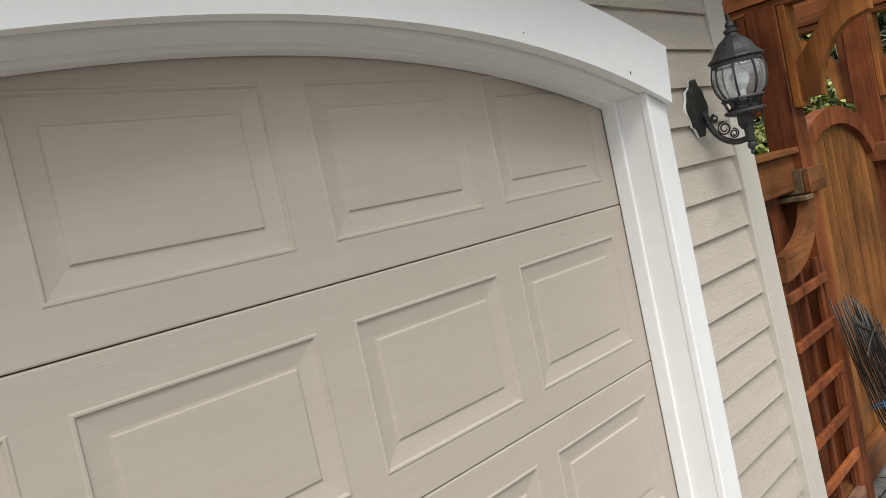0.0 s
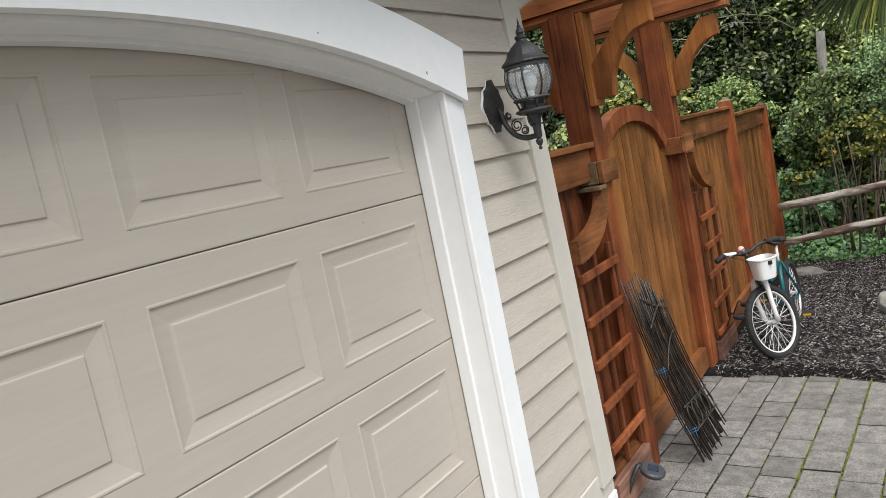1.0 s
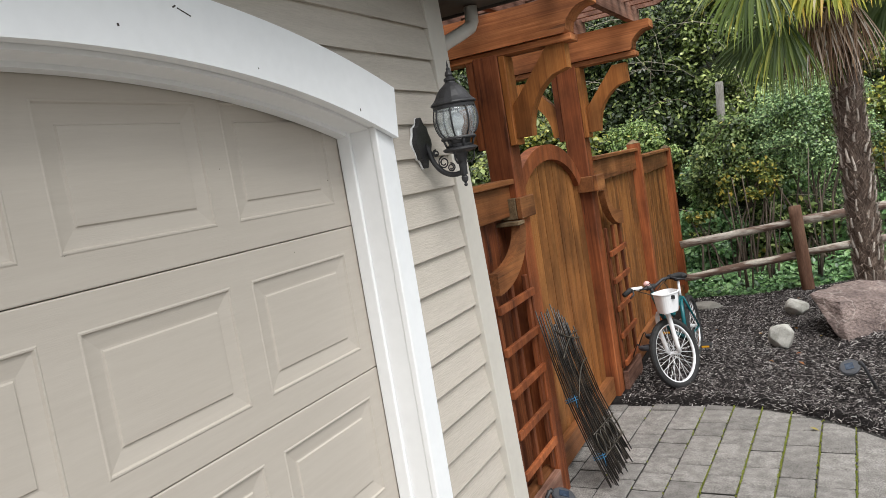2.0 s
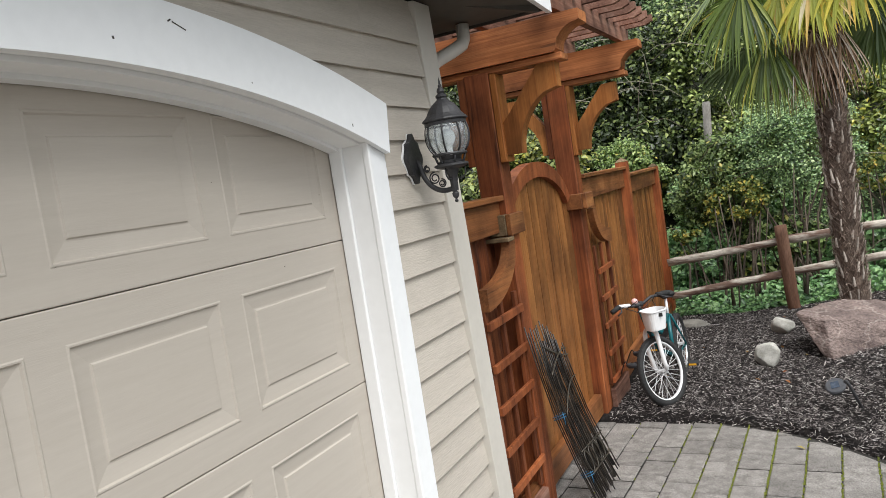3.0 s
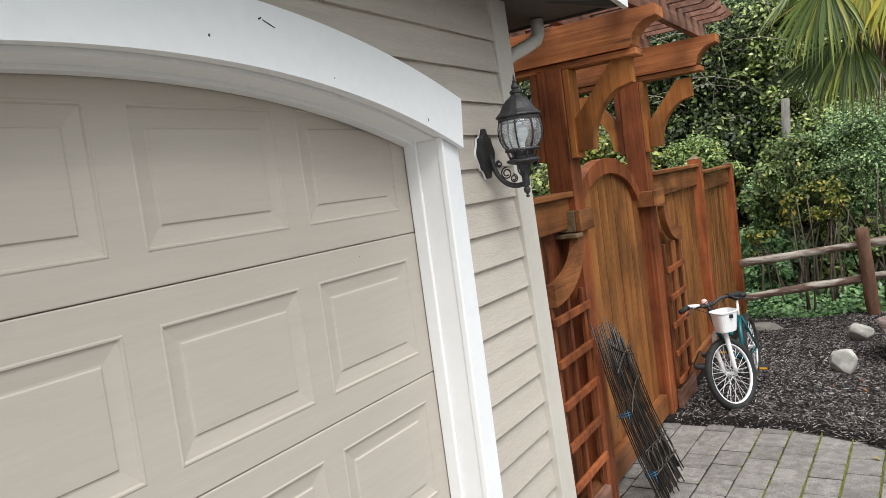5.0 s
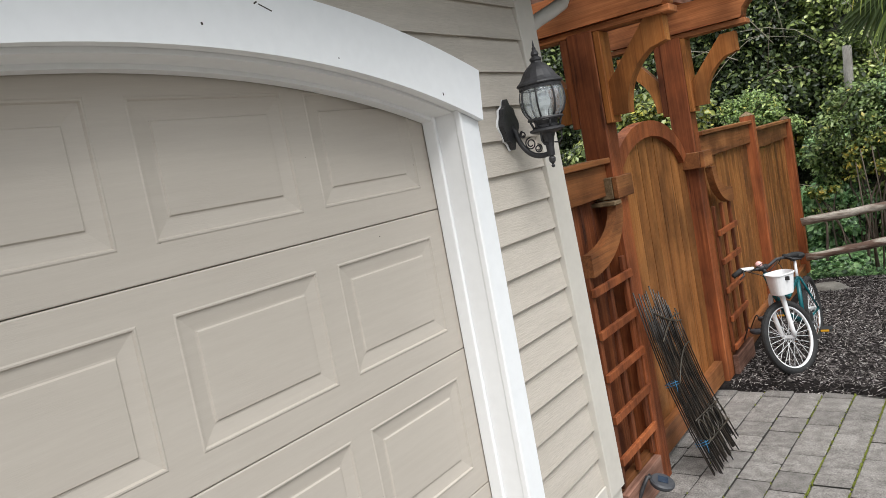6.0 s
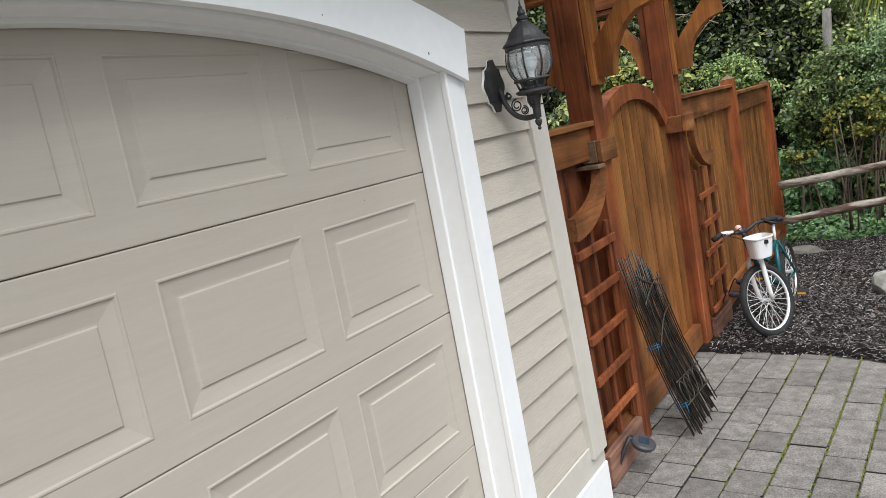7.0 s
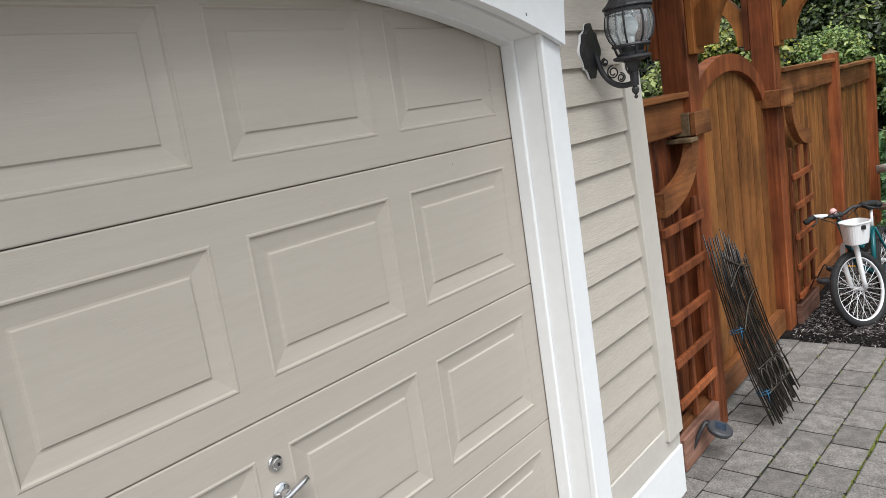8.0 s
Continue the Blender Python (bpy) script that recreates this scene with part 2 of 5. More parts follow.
def lathe(bm, profile, centre=(0, 0), sides=24, axis=None):
    """A profile of (radius, height) turned about the upright through centre."""
    rings = []
    for r, z in profile:
        if r < 1e-5:
            rings.append([bm.verts.new((centre[0], centre[1], z))])
        else:
            rings.append([bm.verts.new((centre[0] + r * math.cos(2 * math.pi * k / sides), centre[1] + r * math.sin(2 * math.pi * k / sides), z)) for k in range(sides)])
    for a, b in zip(rings, rings[1:]):
        for k in range(sides):
            j = (k + 1) % sides
            if len(a) == 1 and len(b) > 1:
                bm.faces.new((a[0], b[j], b[k]))
            elif len(b) == 1 and len(a) > 1:
                bm.faces.new((a[k], a[j], b[0]))
            elif len(a) > 1:
                bm.faces.new((a[k], a[j], b[j], b[k]))


# ---- the garage: door, arched header, jambs ----
W, MID, APEX, RAD = 2.44, -1.22, 2.102, 4.15


def arc(y, rise=0.0):
    return APEX + rise - (RAD - math.sqrt(RAD * RAD - (y - MID) ** 2))


def front_arc(y, rise=0.0):
    return 2.122 + rise - (4.005 - math.sqrt(4.005 ** 2 - (y - MID) ** 2))


def door_section(k):
    """A door section with four raised panels pressed into it."""
    z0, z1 = 0.5335 * k + 0.0011, 0.5335 * (k + 1) - 0.0011
    bm = bmesh.new()
    cols = [(-2.355, -1.866), (-1.765, -1.276), (-1.164, -0.675), (-0.574, -0.085)]
    zl, zh = z0 + 0.092, z0 + 0.438
    def quad(y0, a, y1, b, x=0.0):
        bm.faces.new([bm.verts.new(p) for p in ((x, y0, a), (x, y1, a), (x, y1, b), (x, y0, b))])
    e = 0.006
    quad(-W + 0.004, z0 + 0.004, -0.004, zl - e)
    quad(-W + 0.004, zh + e, -0.004, z1 - 0.004)
    edges = [-W + 0.004] + [v for c in cols for v in (c[0] - e, c[1] + e)] + [-0.004]
    for i in range(0, len(edges), 2):
        quad(edges[i], zl - e, edges[i + 1], zh + e)
    for y0, y1 in cols:
        rings = []
        for inset, x in ((-e, 0), (-0.002, 0.0022), (0.002, 0.0018), (0.006, -0.0042), (0.012, -0.0052), (0.048, -0.0098), (0.053, -0.0094), (0.057, -0.0048), (0.064, -0.0045)):
            rings.append([bm.verts.new((x, a, b)) for a, b in ((y0 + inset, zl + inset), (y1 - inset, zl + inset), (y1 - inset, zh - inset), (y0 + inset, zh - inset))])
        for a, b in zip(rings, rings[1:]):
            for i in range(4):
                bm.faces.new((a[i], a[(i + 1) % 4], b[(i + 1) % 4], b[i]))
        bm.faces.new(rings[-1])
    # rounded edge and the section's thickness
    outer = [(-W + 0.004, z0 + 0.004), (-0.004, z0 + 0.004), (-0.004, z1 - 0.004), (-W + 0.004, z1 - 0.004)]
    rim = [bm.verts.new((0, *p)) for p in outer]
    for off, x in ((0.0028, -0.0012), (0.004, -0.005), (0.004, -0.045)):
        nxt = [bm.verts.new((x, p + s * off, q + u * off)) for (p, q), (s, u) in zip(outer, ((-1, -1), (1, -1), (1, 1), (-1, 1)))]
        for i in range(4):
            bm.faces.new((rim[i], rim[(i + 1) % 4], nxt[(i + 1) % 4], nxt[i]))
        rim = nxt
    bm.faces.new(rim)
    return bm


door = thing("garage_door", "closed taupe embossed steel garage door with raised panels", "garage door", (0, MID, 0))
for k in range(4):
    bm = door_section(k)
    part("door_section", bm, DOOR, door)

for y, z, r in ((-0.355, 1.560, 0.0018), (-0.10, 1.775, 0.0015), (-0.62, 1.85, 0.0012), (-1.158, 1.690, 0.0030)):
    bm = bmesh.new()
    box(bm, -0.0005, y - r, z - r * 0.8, 0.0006, y + r, z + r * 0.8)
    part("paint_speck", bm, DARKTRIM, door, "tiny dark speck in the door paint")
ARC_Y = [MID + 1.347 * (i / 24 - 1) for i in range(49)]
inner = [y for y in ARC_Y if -W <= y <= 0]
inner = [-W] + inner + [0.0]
header = thing("arched_header", "white painted arched timber header over the garage door", "door trim", (0.18, MID, 1.9), kind="structure")
bm = bmesh.new()
strip(bm, [(MID + (y - MID) * 1.012, arc(y, 0.192)) for y in ARC_Y], [(MID + (y - MID) * 0.991, front_arc(y)) for y in ARC_Y], "x", 0.1685, 0.19)
bmesh.ops.bevel(bm, geom=[e for e in bm.edges if e.calc_face_angle(0) > 0.6], offset=0.004, segments=2, affect="EDGES")
part("header_board", bm, WHITE, header)
bm = bmesh.new()
strip(bm, [(y, arc(y, 0.05)) for y in inner], [(y, arc(y, 0.010)) for y in inner], "x", 0.048, 0.137)
part("soffit_board", bm, JAMB, header)
bm = bmesh.new()
edge = [y for y in ARC_Y if -W - 0.11 < y < 0.11]
strip(bm, [(y, arc(y, 0.15)) for y in edge], [(y, front_arc(y, 0.004)) for y in edge], "x", 0.1385, 0.1668)
part("soffit_edge", bm, JAMB, header)
bm = bmesh.new()
strip(bm, [(y, arc(y, 0.06)) for y in inner], [(y, arc(y, -0.003)) for y in inner], "x", 0.004, 0.048)
bmesh.ops.bevel(bm, geom=[e for e in bm.edges if e.calc_face_angle(0) > 0.6], offset=0.003, segments=1, affect="EDGES")
part("door_stop", bm, JAMB, header)

for y, z, w, h, a in ((-0.842, 2.224, 0.045, 0.003, -0.35), (-0.872, 2.234, 0.012, 0.004, 0.5), (-1.05, 2.172, 0.005, 0.007, 0.2), (-0.112, 1.988, 0.004, 0.010, 0.1), (-0.60, 2.10, 0.003, 0.004, 0.0)):
    bm = bmesh.new()
    made = box(bm, -0.0006, -w / 2, -h / 2, 0.0004, w / 2, h / 2)
    bmesh.ops.transform(bm, matrix=Matrix.Translation((0.1904, y, z)) @ pose(0, 0, 0, math.degrees(a), 0, 0), verts=bm.verts)
    part("paint_chip", bm, DARKTRIM, header, "small dark chip in the white paint")

for side in (1, -1):
    jamb = thing("door_jamb", "white painted garage door jamb with moulded casing", "door trim", (0.1, 0.05 if side > 0 else -W - 0.05, 0), kind="structure")
    def flip(y):
        return y if side > 0 else -W - y
    top = arc(0.0) + 0.02
    for nm, x0, y0, x1, y1, z1 in (("door_stop", 0.0025, -0.008, 0.057, 0.05, top), ("jamb_board", 0.0575, 0.004, 0.140, 0.05, top), ("casing", 0.1405, 0.016, 0.164, 0.118, 1.985), ("casing_bead", 0.1405, -0.001, 0.168, 0.0155, top - 0.004)):
        bm = bmesh.new()
        box(bm, x0, flip(y0), -0.12, x1, flip(y1), z1, 0.007 if nm in ("door_stop", "casing_bead") else 0.003, 3)
        part(nm, bm, WHITE if nm == "casing" else JAMB, jamb)

# walls behind the siding, with the door opening left free
WALLTOP = 2.521
bm = bmesh.new()
box(bm, -0.10, 0.05, -0.5, 0.135, 0.66, WALLTOP)
wall_right = part("wall_front", bm, SIDING, None, "taupe lap-sided garage front wall beside the door", kind="structure", category="wall")
bm = bmesh.new()
box(bm, -0.10, -W - 1.6, -0.5, 0.135, -W - 0.05, WALLTOP)
wall_left = part("wall_front", bm, SIDING, None, "taupe lap-sided garage front wall", kind="structure", category="wall")
bm = bmesh.new()
OVER = [-W - 0.05 + (W + 0.10) * i / 24 for i in range(25)]
strip(bm, [(y, 2.622 - abs(y - MID) * 0.05) for y in OVER], [(y, arc(y, 0.055)) for y in OVER], "x", -0.10, 0.135)
wall_over = part("wall_over_door", bm, SIDING, None, "taupe lap-sided garage gable wall over the door", kind="structure", category="wall")
bm = bmesh.new()
box(bm, -6.0, 0.62, -0.5, -0.10, 0.80, WALLTOP)
box(bm, -6.0, -W - 1.6, -0.5, -0.10, -W - 1.42, WALLTOP)
box(bm, -6.2, -W - 1.6, -0.5, -6.0, 0.80, WALLTOP)
part("wall_side", bm, SIDING, None, "taupe garage side and rear walls", kind="structure", category="wall")
bm = bmesh.new()
box(bm, -6.0, -W - 1.42, -0.3, 0.13, 0.62, -0.004)
part("garage_floor", bm, PAVER, None, "plain grey concrete garage slab and sill", kind="structure", category="floor")


def plank_mesh(length):
    """One lap-siding plank, tilted so that its lower edge stands proud."""
    bm = bmesh.new()
    extrude(bm, [(0.0, 0.148), (0.004, 0.148), (0.0220, 0.003), (0.0220, 0.001), (0.0210, 0.0), (0.007, 0.006), (0.0, 0.004)], "y", 0.0, length)
    return mesh_of("siding_plank", bm, SIDING)


PITCH, Z0 = 0.1318, 0.2262
right_plank = plank_mesh(0.5345)
for i in range(17):
    ob = new("siding_plank", right_plank)
    ob.location = (0.135, 0.1205, Z0 + PITCH * i)
    attach(ob, wall_right)
left_plank = plank_mesh(1.4)
for i in range(17):
    ob = new("siding_plank", left_plank)
    ob.location = (0.135, -W - 1.53, Z0 + PITCH * i)
    attach(ob, wall_left)
for i in range(13, 24):
    z = Z0 + PITCH * i
    for a in range(2):
        ys = [-2.57 + 1.35 * (a + j / 20) for j in range(21)]
        ys = [y for y in ys if arc(y, 0.10) < z + PITCH and z + 0.13 < 2.615 - abs(y - MID) * 0.05]
        if len(ys) < 2:
            continue
        bm = bmesh.new()
        low = [max(z, arc(y, 0.10)) for y in ys]
        rows = [[bm.verts.new((x0 - slope * (q - z), y, q if bottom else z + 0.150)) for y, q in zip(ys, low)] for x0, slope, bottom in ((0.1570, 0.120, True), (0.139, 0.0, False), (0.1355, 0.0, False), (0.1355, 0.0, True))]
        for k in range(4):
            p, q = rows[k], rows[(k + 1) % 4]
            for j in range(len(ys) - 1):
                bm.faces.new((p[j], p[j + 1], q[j + 1], q[j]))
        bm.faces.new([r[0] for r in rows]), bm.faces.new([r[-1] for r in rows][::-1])
        part("siding_plank", bm, SIDING, wall_over)

def leaning(bm):
    """The garage corner is out of plumb: it leans in towards the door."""
    for v in bm.verts:
        h = max(0.0, v.co.z - 0.16) / 2.36
        v.co.y -= 0.035 + 0.080 * h
        v.co.x -= 0.025 * h
    return bm


bm = bmesh.new()
box(bm, 0.120, 0.678, 0.165, 0.184, 0.828, WALLTOP, 0.003)
leaning(bm)
cb = part("corner_board", bm, BEIGE, None, "beige painted corner board at the garage corner", kind="structure", category="trim")
bm = bmesh.new()
box(bm, 0.0, 0.795, -0.175, 0.158, 0.835, 0.155, 0.004)
box(bm, -0.12, 0.80, 0.156, 0.116, 0.832, WALLTOP, 0.003)
leaning(bm)
part("corner_return", bm, BEIGE, None, "beige painted side board round the garage corner", kind="structure", category="trim")
bm = bmesh.new()
box(bm, 0.135, 0.1205, 0.09, 0.164, 0.795, 0.2235, 0.003)
part("water_table", bm, BEIGE, None, "beige painted board below the siding", kind="structure", category="trim")
bm = bmesh.new()
box(bm, 0.135, 0.1205, -0.15, 0.172, 0.797, 0.089, 0.004)
part("skirt_board", bm, WHITE, None, "white painted skirting board at the wall's foot", kind="structure", category="trim")
# dark strip closes the gap between skirting board and pavement
bm = bmesh.new()
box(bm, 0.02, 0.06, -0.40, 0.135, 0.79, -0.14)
part("foundation", bm, BEDSAND, None, "dark strip closing the gap below the garage wall", kind="structure", category="wall")

# roof: a gable with overhanging eaves, pitched low so its overhang shades the wall
EAVE_Y, EAVE_Z, SLOPE = 1.22, 2.505, 0.05
RIDGE = EAVE_Z + (EAVE_Y - MID) * SLOPE
bm = bmesh.new()
extrude(bm, [(e, z + h) for h in (0.0, 0.03) for e, z in ((EAVE_Y, EAVE_Z), (MID, RIDGE), (2 * MID - EAVE_Y, EAVE_Z))[::1 if h == 0.0 else -1]], "x", -6.3, 0.52)
roof = part("roof", bm, SOFFIT, None, "low garage gable roof with dark board soffit", kind="structure", category="roof")
for sgn in (1, -1):
    bm = bmesh.new()
    e = MID + sgn * (EAVE_Y + 0.03 - MID)
    extrude(bm, [(e, EAVE_Z - 0.025), (MID, RIDGE - 0.02), (MID, RIDGE + 0.13), (e, EAVE_Z + 0.125)], "x", 0.522, 0.547)
    part("rake_board", bm, WHITE, roof, "white painted rake board")
    bm = bmesh.new()
    e = MID + sgn * (EAVE_Y - MID)
    box(bm, -6.3, e + sgn * 0.002, EAVE_Z - 0.012, 0.52, e + sgn * 0.022, EAVE_Z + 0.06, 0.003)
    part("eave_board", bm, DARKTRIM, roof, "dark eave drip board")
bm = bmesh.new()
tube(bm, [(0.19, 0.84, EAVE_Z + 0.045), (0.50, 1.17, EAVE_Z - 0.010)], 0.024, 4)
part("corner_batten", bm, SOFFIT, roof, "dark batten across the eave corner")

# ---- fence, gate and arbor ----
G = -0.18
P1, P2, PW = 1.50, 3.11, 0.145
PX0, PX1 = -0.062, 0.083
arbor = thing("arbor", "stained red-brown cedar arbor with curved brackets over the gate", "arbor", (0, 2.3, G))


def bracket(y0, y1, sgn=1, dx=0.0):
    """A curved knee bracket: concave outer edge, straight back."""
    def xx(v):
        return v if sgn > 0 else PX0 + PX1 - v
    out = [(0.158, 1.855), (0.240, 1.855)]
    for i in range(1, 13):
        a = math.radians(180 - 90 * i / 12)
        out.append((0.560 + 0.318 * math.cos(a), 1.868 + 0.325 * math.sin(a)) if i < 9 else (0.482, 2.17 + 0.13 * (i - 9) / 3))
    out += [(0.385, 2.298), (0.20, 2.075), (0.158, 2.03)]
    bm = bmesh.new()
    extrude(bm, [(xx(p) + dx, q) for p, q in out], "y", y0, y1)
    return bm


for py, dz, dx, px in ((P1, 0.0, -0.036, 0.0), (P2, 0.035, -0.072, -0.032)):
    post = part("arbor_post", board(PX0 + px, py, G - 0.3, PX1 + px, py + PW, 2.31 + dz, bevel=0.006), CEDAR_Z, arbor)
    for sgn in (1, -1):
        x0, x1 = (PX1 + px + 0.002, 0.157 + dx) if sgn > 0 else (PX0 + px - 0.044, PX0 + px - 0.002)
        # front cleat in the lighter bracket tone, rear cleat in the post's tone
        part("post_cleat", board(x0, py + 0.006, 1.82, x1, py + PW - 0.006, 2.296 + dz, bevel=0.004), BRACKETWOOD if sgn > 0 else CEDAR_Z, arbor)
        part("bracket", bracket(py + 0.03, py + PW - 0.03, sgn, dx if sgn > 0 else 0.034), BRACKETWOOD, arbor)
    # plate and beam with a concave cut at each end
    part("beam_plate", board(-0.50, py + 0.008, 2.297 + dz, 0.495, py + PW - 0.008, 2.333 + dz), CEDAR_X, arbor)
    bm = bmesh.new()
    end = [(0.462, 2.337)]
    for i in range(9):
        a = math.radians(90 * i / 8)
        end.append((0.60 - 0.125 * math.cos(a), 2.352 + 0.125 * math.sin(a)))
    end += [(0.612, 2.482), (0.612, 2.535)]
    ol = end + [(0.02 - p, q) for p, q in end[::-1]]
    extrude(bm, [(p, q + dz - 0.012 * (q > 2.4)) for p, q in ol], "y", py - 0.012, py + PW + 0.005)
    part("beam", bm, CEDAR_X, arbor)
    # collar round the post
    for nm, c in (("collar_front", (PX1 + 0.001, py - 0.050, 1.425, PX1 + 0.032, py + PW + 0.022, 1.54)), ("collar_side", (PX0 - 0.02, py - 0.052, 1.425, PX1 + 0.0, py - 0.001, 1.54))):
        part(nm, board(*c), OLDWOOD if py == P1 and nm == "collar_side" else CEDAR_Y, arbor)
part("ledge", board(-0.10, P1 - 0.12, 1.398, 0.112, P1 - 0.026, 1.420), OLDWOOD, arbor)
for x in (-0.40, 0.03, 0.44):
    bm = bmesh.new()
    extrude(bm, [(1.20, 2.60), (1.24, 2.552), (3.44, 2.585), (3.50, 2.63), (3.50, 2.71), (1.20, 2.69)], "x", x, x + 0.045)
    part("purlin", bm, OLDCEDAR, arbor)
for i in range(11):
    y = 1.27 + 0.215 * i
    bm = bmesh.new()
    extrude(bm, [(-0.68, 2.68), (-0.63, 2.66), (0.63, 2.66), (0.68, 2.68), (0.68, 2.725), (-0.68, 2.725)], "y", y, y + 0.04)
    ob = part("slat", bm, OLDCEDAR, arbor)
    ob.location.z = 0.014 * i * 0.2


def planks(parent, y0, y1, x0, x1, z0, ztop, mat, width=0.14):
    n = max(1, round((y1 - y0) / width))
    w = (y1 - y0) / n
    for i in range(n):
        a, b = y0 + w * i, y0 + w * (i + 1)
        bm = bmesh.new()
        dx = random.uniform(-0.002, 0.002)
        if callable(ztop):
            m = 6
            pts = [(a + 0.0025 + (w - 0.005) * j / m) for j in range(m + 1)]
            extrude(bm, [(a + 0.0025, z0), (b - 0.0025, z0)] + [(p, ztop(p)) for p in pts[::-1]], "x", x0 + dx, x1 + dx)
        else:
            box(bm, x0 + dx, a + 0.0028, z0, x1 + dx, b - 0.0028, ztop, 0.006)
        part("plank", bm, mat, parent)


gate = thing("garden_gate", "closed golden cedar plank gate with an arched top", "gate", (0.03, 2.36, G))
GC, GH = (P1 + PW + P2) / 2, (P2 - P1 - PW) / 2 - 0.012


def gate_top(y, r=0.0):
    t = min(1.0, abs(y - GC) / (GH))
    return 1.39 + (0.42 - r) * math.sqrt(max(0.0, 1 - t * t))


planks(gate, GC - GH, GC + GH, -0.062, -0.038, G + 0.03, lambda y: gate_top(y, 0.03), GATEWOOD, 0.14)
bm = bmesh.new()
ys = [GC + GH * math.sin(math.radians(-70 + 140 * i / 36)) for i in range(37)]
outer = [(y, gate_top(y)) for y in ys]
innr = [(GC + (y - GC) * (1 - 0.085 / GH), 1.37 + (q - 1.39) * 0.81) for y, q in outer]
strip(bm, outer, innr, "x", -0.075, 0.000)
part("arched_frame", bm, CEDAR_Z, gate)
part("bottom_rail", board(-0.036, GC - GH, G + 0.035, 0.020, GC + GH, G + 0.19), CEDAR_Y, gate)
part("middle_rail", board(-0.092, GC - GH, 0.70, -0.064, GC + GH, 0.83), CEDAR_Y, gate)

F0, F1, F2 = P2 + PW, 5.02, 7.05
side_fence = thing("cedar_fence", "stained cedar plank fence, toned darker red, beside the garage", "fence", (0.0, 1.2, G))
fence = thing("cedar_fence", "tall stained cedar plank privacy fence beyond the gate", "fence", (0.0, F0, G))
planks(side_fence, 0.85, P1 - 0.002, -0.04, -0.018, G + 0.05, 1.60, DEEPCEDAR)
planks(fence, F0 + 0.002, F1, -0.02, 0.002, G + 0.03, 1.585, GATEWOOD)
planks(fence, F1 + 0.12, F2, -0.02, 0.002, G - 0.12, 1.50, GATEWOOD)
for y in (F1, F2):
    bm = bmesh.new()
    w = 0.115
    box(bm, -0.03, y, G - 0.5, -0.03 + w, y + w, 1.72 if y == F1 else 1.60, 0.006)
    part("fence_post", bm, CEDAR_Z, fence)
    bm = bmesh.new()
    zt = 1.722 if y == F1 else 1.602
    a = [bm.verts.new(p) for p in ((-0.03, y, zt), (0.085, y, zt), (0.085, y + w, zt), (-0.03, y + w, zt))]
    t = bm.verts.new((0.0275, y + w / 2, zt + 0.04))
    for i in range(4):
        bm.faces.new((a[i], a[(i + 1) % 4], t))
    bm.faces.new(a)
    part("post_cap", bm, OLDWOOD, fence)
for owner, y0, y1, zt in ((side_fence, 0.85, P1, 1.645), (fence, F0, F1, 1.675), (fence, F1 + 0.117, F2, 1.595)):
    part("top_cap", board(-0.05, y0, zt - 0.03, 0.075, y1, zt), CEDAR_Y, owner)
    part("top_rail", board(0.004, y0, zt - 0.20, 0.042, y1, zt - 0.032), CEDAR_Y, owner)
    part("bottom_rail", board(0.004, y0, G + 0.04 - (0.12 if y0 > 5 else 0), 0.05, y1, G + 0.20 - (0.12 if y0 > 5 else 0)), CEDAR_Y, owner)
fence.rotation_euler.z = 0.024


def trellis(y0, y1, label, slats, curve_side):
    t = thing("trellis", label, "trellis", (0.07, (y0 + y1) / 2, G))
    for z in slats:
        part("slat", board(0.078, y0, z, 0.100, y1, z + 0.042, bevel=0.003), CEDAR_Z, t)
    n = max(2, round((y1 - y0) / 0.16))
    for i in range(n):
        y = y0 + 0.03 + (y1 - y0 - 0.06) * i / (n - 1)
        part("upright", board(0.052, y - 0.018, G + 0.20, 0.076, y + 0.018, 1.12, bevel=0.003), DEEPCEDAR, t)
    part("kick_board", board(0.052, y0, G + 0.005, 0.094, y1, G + 0.175), OLDCEDAR, t)
    bm = bmesh.new()
    L = min(0.50, y1 - y0 - 0.01)
    # the sweep hangs from the post and turns out along the panel
    inn = [(0.085 + (L - 0.085) * (1 - math.cos(math.radians(90 * i / 16))), 1.41 - 0.20 * math.sin(math.radians(90 * i / 16))) for i in range(17)]
    out = [(L * (1 - math.cos(math.radians(90 * i / 16))), 1.41 - 0.31 * math.sin(math.radians(90 * i / 16))) for i in range(17)]
    if curve_side > 0:
        inn, out = [(y1 - p, q) for p, q in inn], [(y1 - p, q) for p, q in out]
    else:
        inn, out = [(y0 + p, q) for p, q in inn], [(y0 + p, q) for p, q in out]
    strip(bm, inn, out, "x", 0.055, 0.105)
    part("curved_brace", bm, CEDAR_Y, t)
    return t


trellis(1.0, P1 - 0.004, "stained cedar trellis with curved brace beside the garage", [1.002 - 0.214 * i for i in range(5)], 1)
trellis(F0 + 0.004, F0 + 0.50, "stained cedar trellis with curved brace beside the gate", [0.90 - 0.215 * i for i in range(5)], -1)

# ---- ground ----
ECX, ECY, ER = 0.46, 1.34, 1.665


def paved(x, y):
    if y > ECY:
        return x < ECX and y < ECY + ER + 0.05 or (x - ECX) ** 2 + (y - ECY) ** 2 < (ER + 0.06) ** 2
    return x < ECX + ER + 0.06 + max(0.0, (0.9 - y)) * 3.0


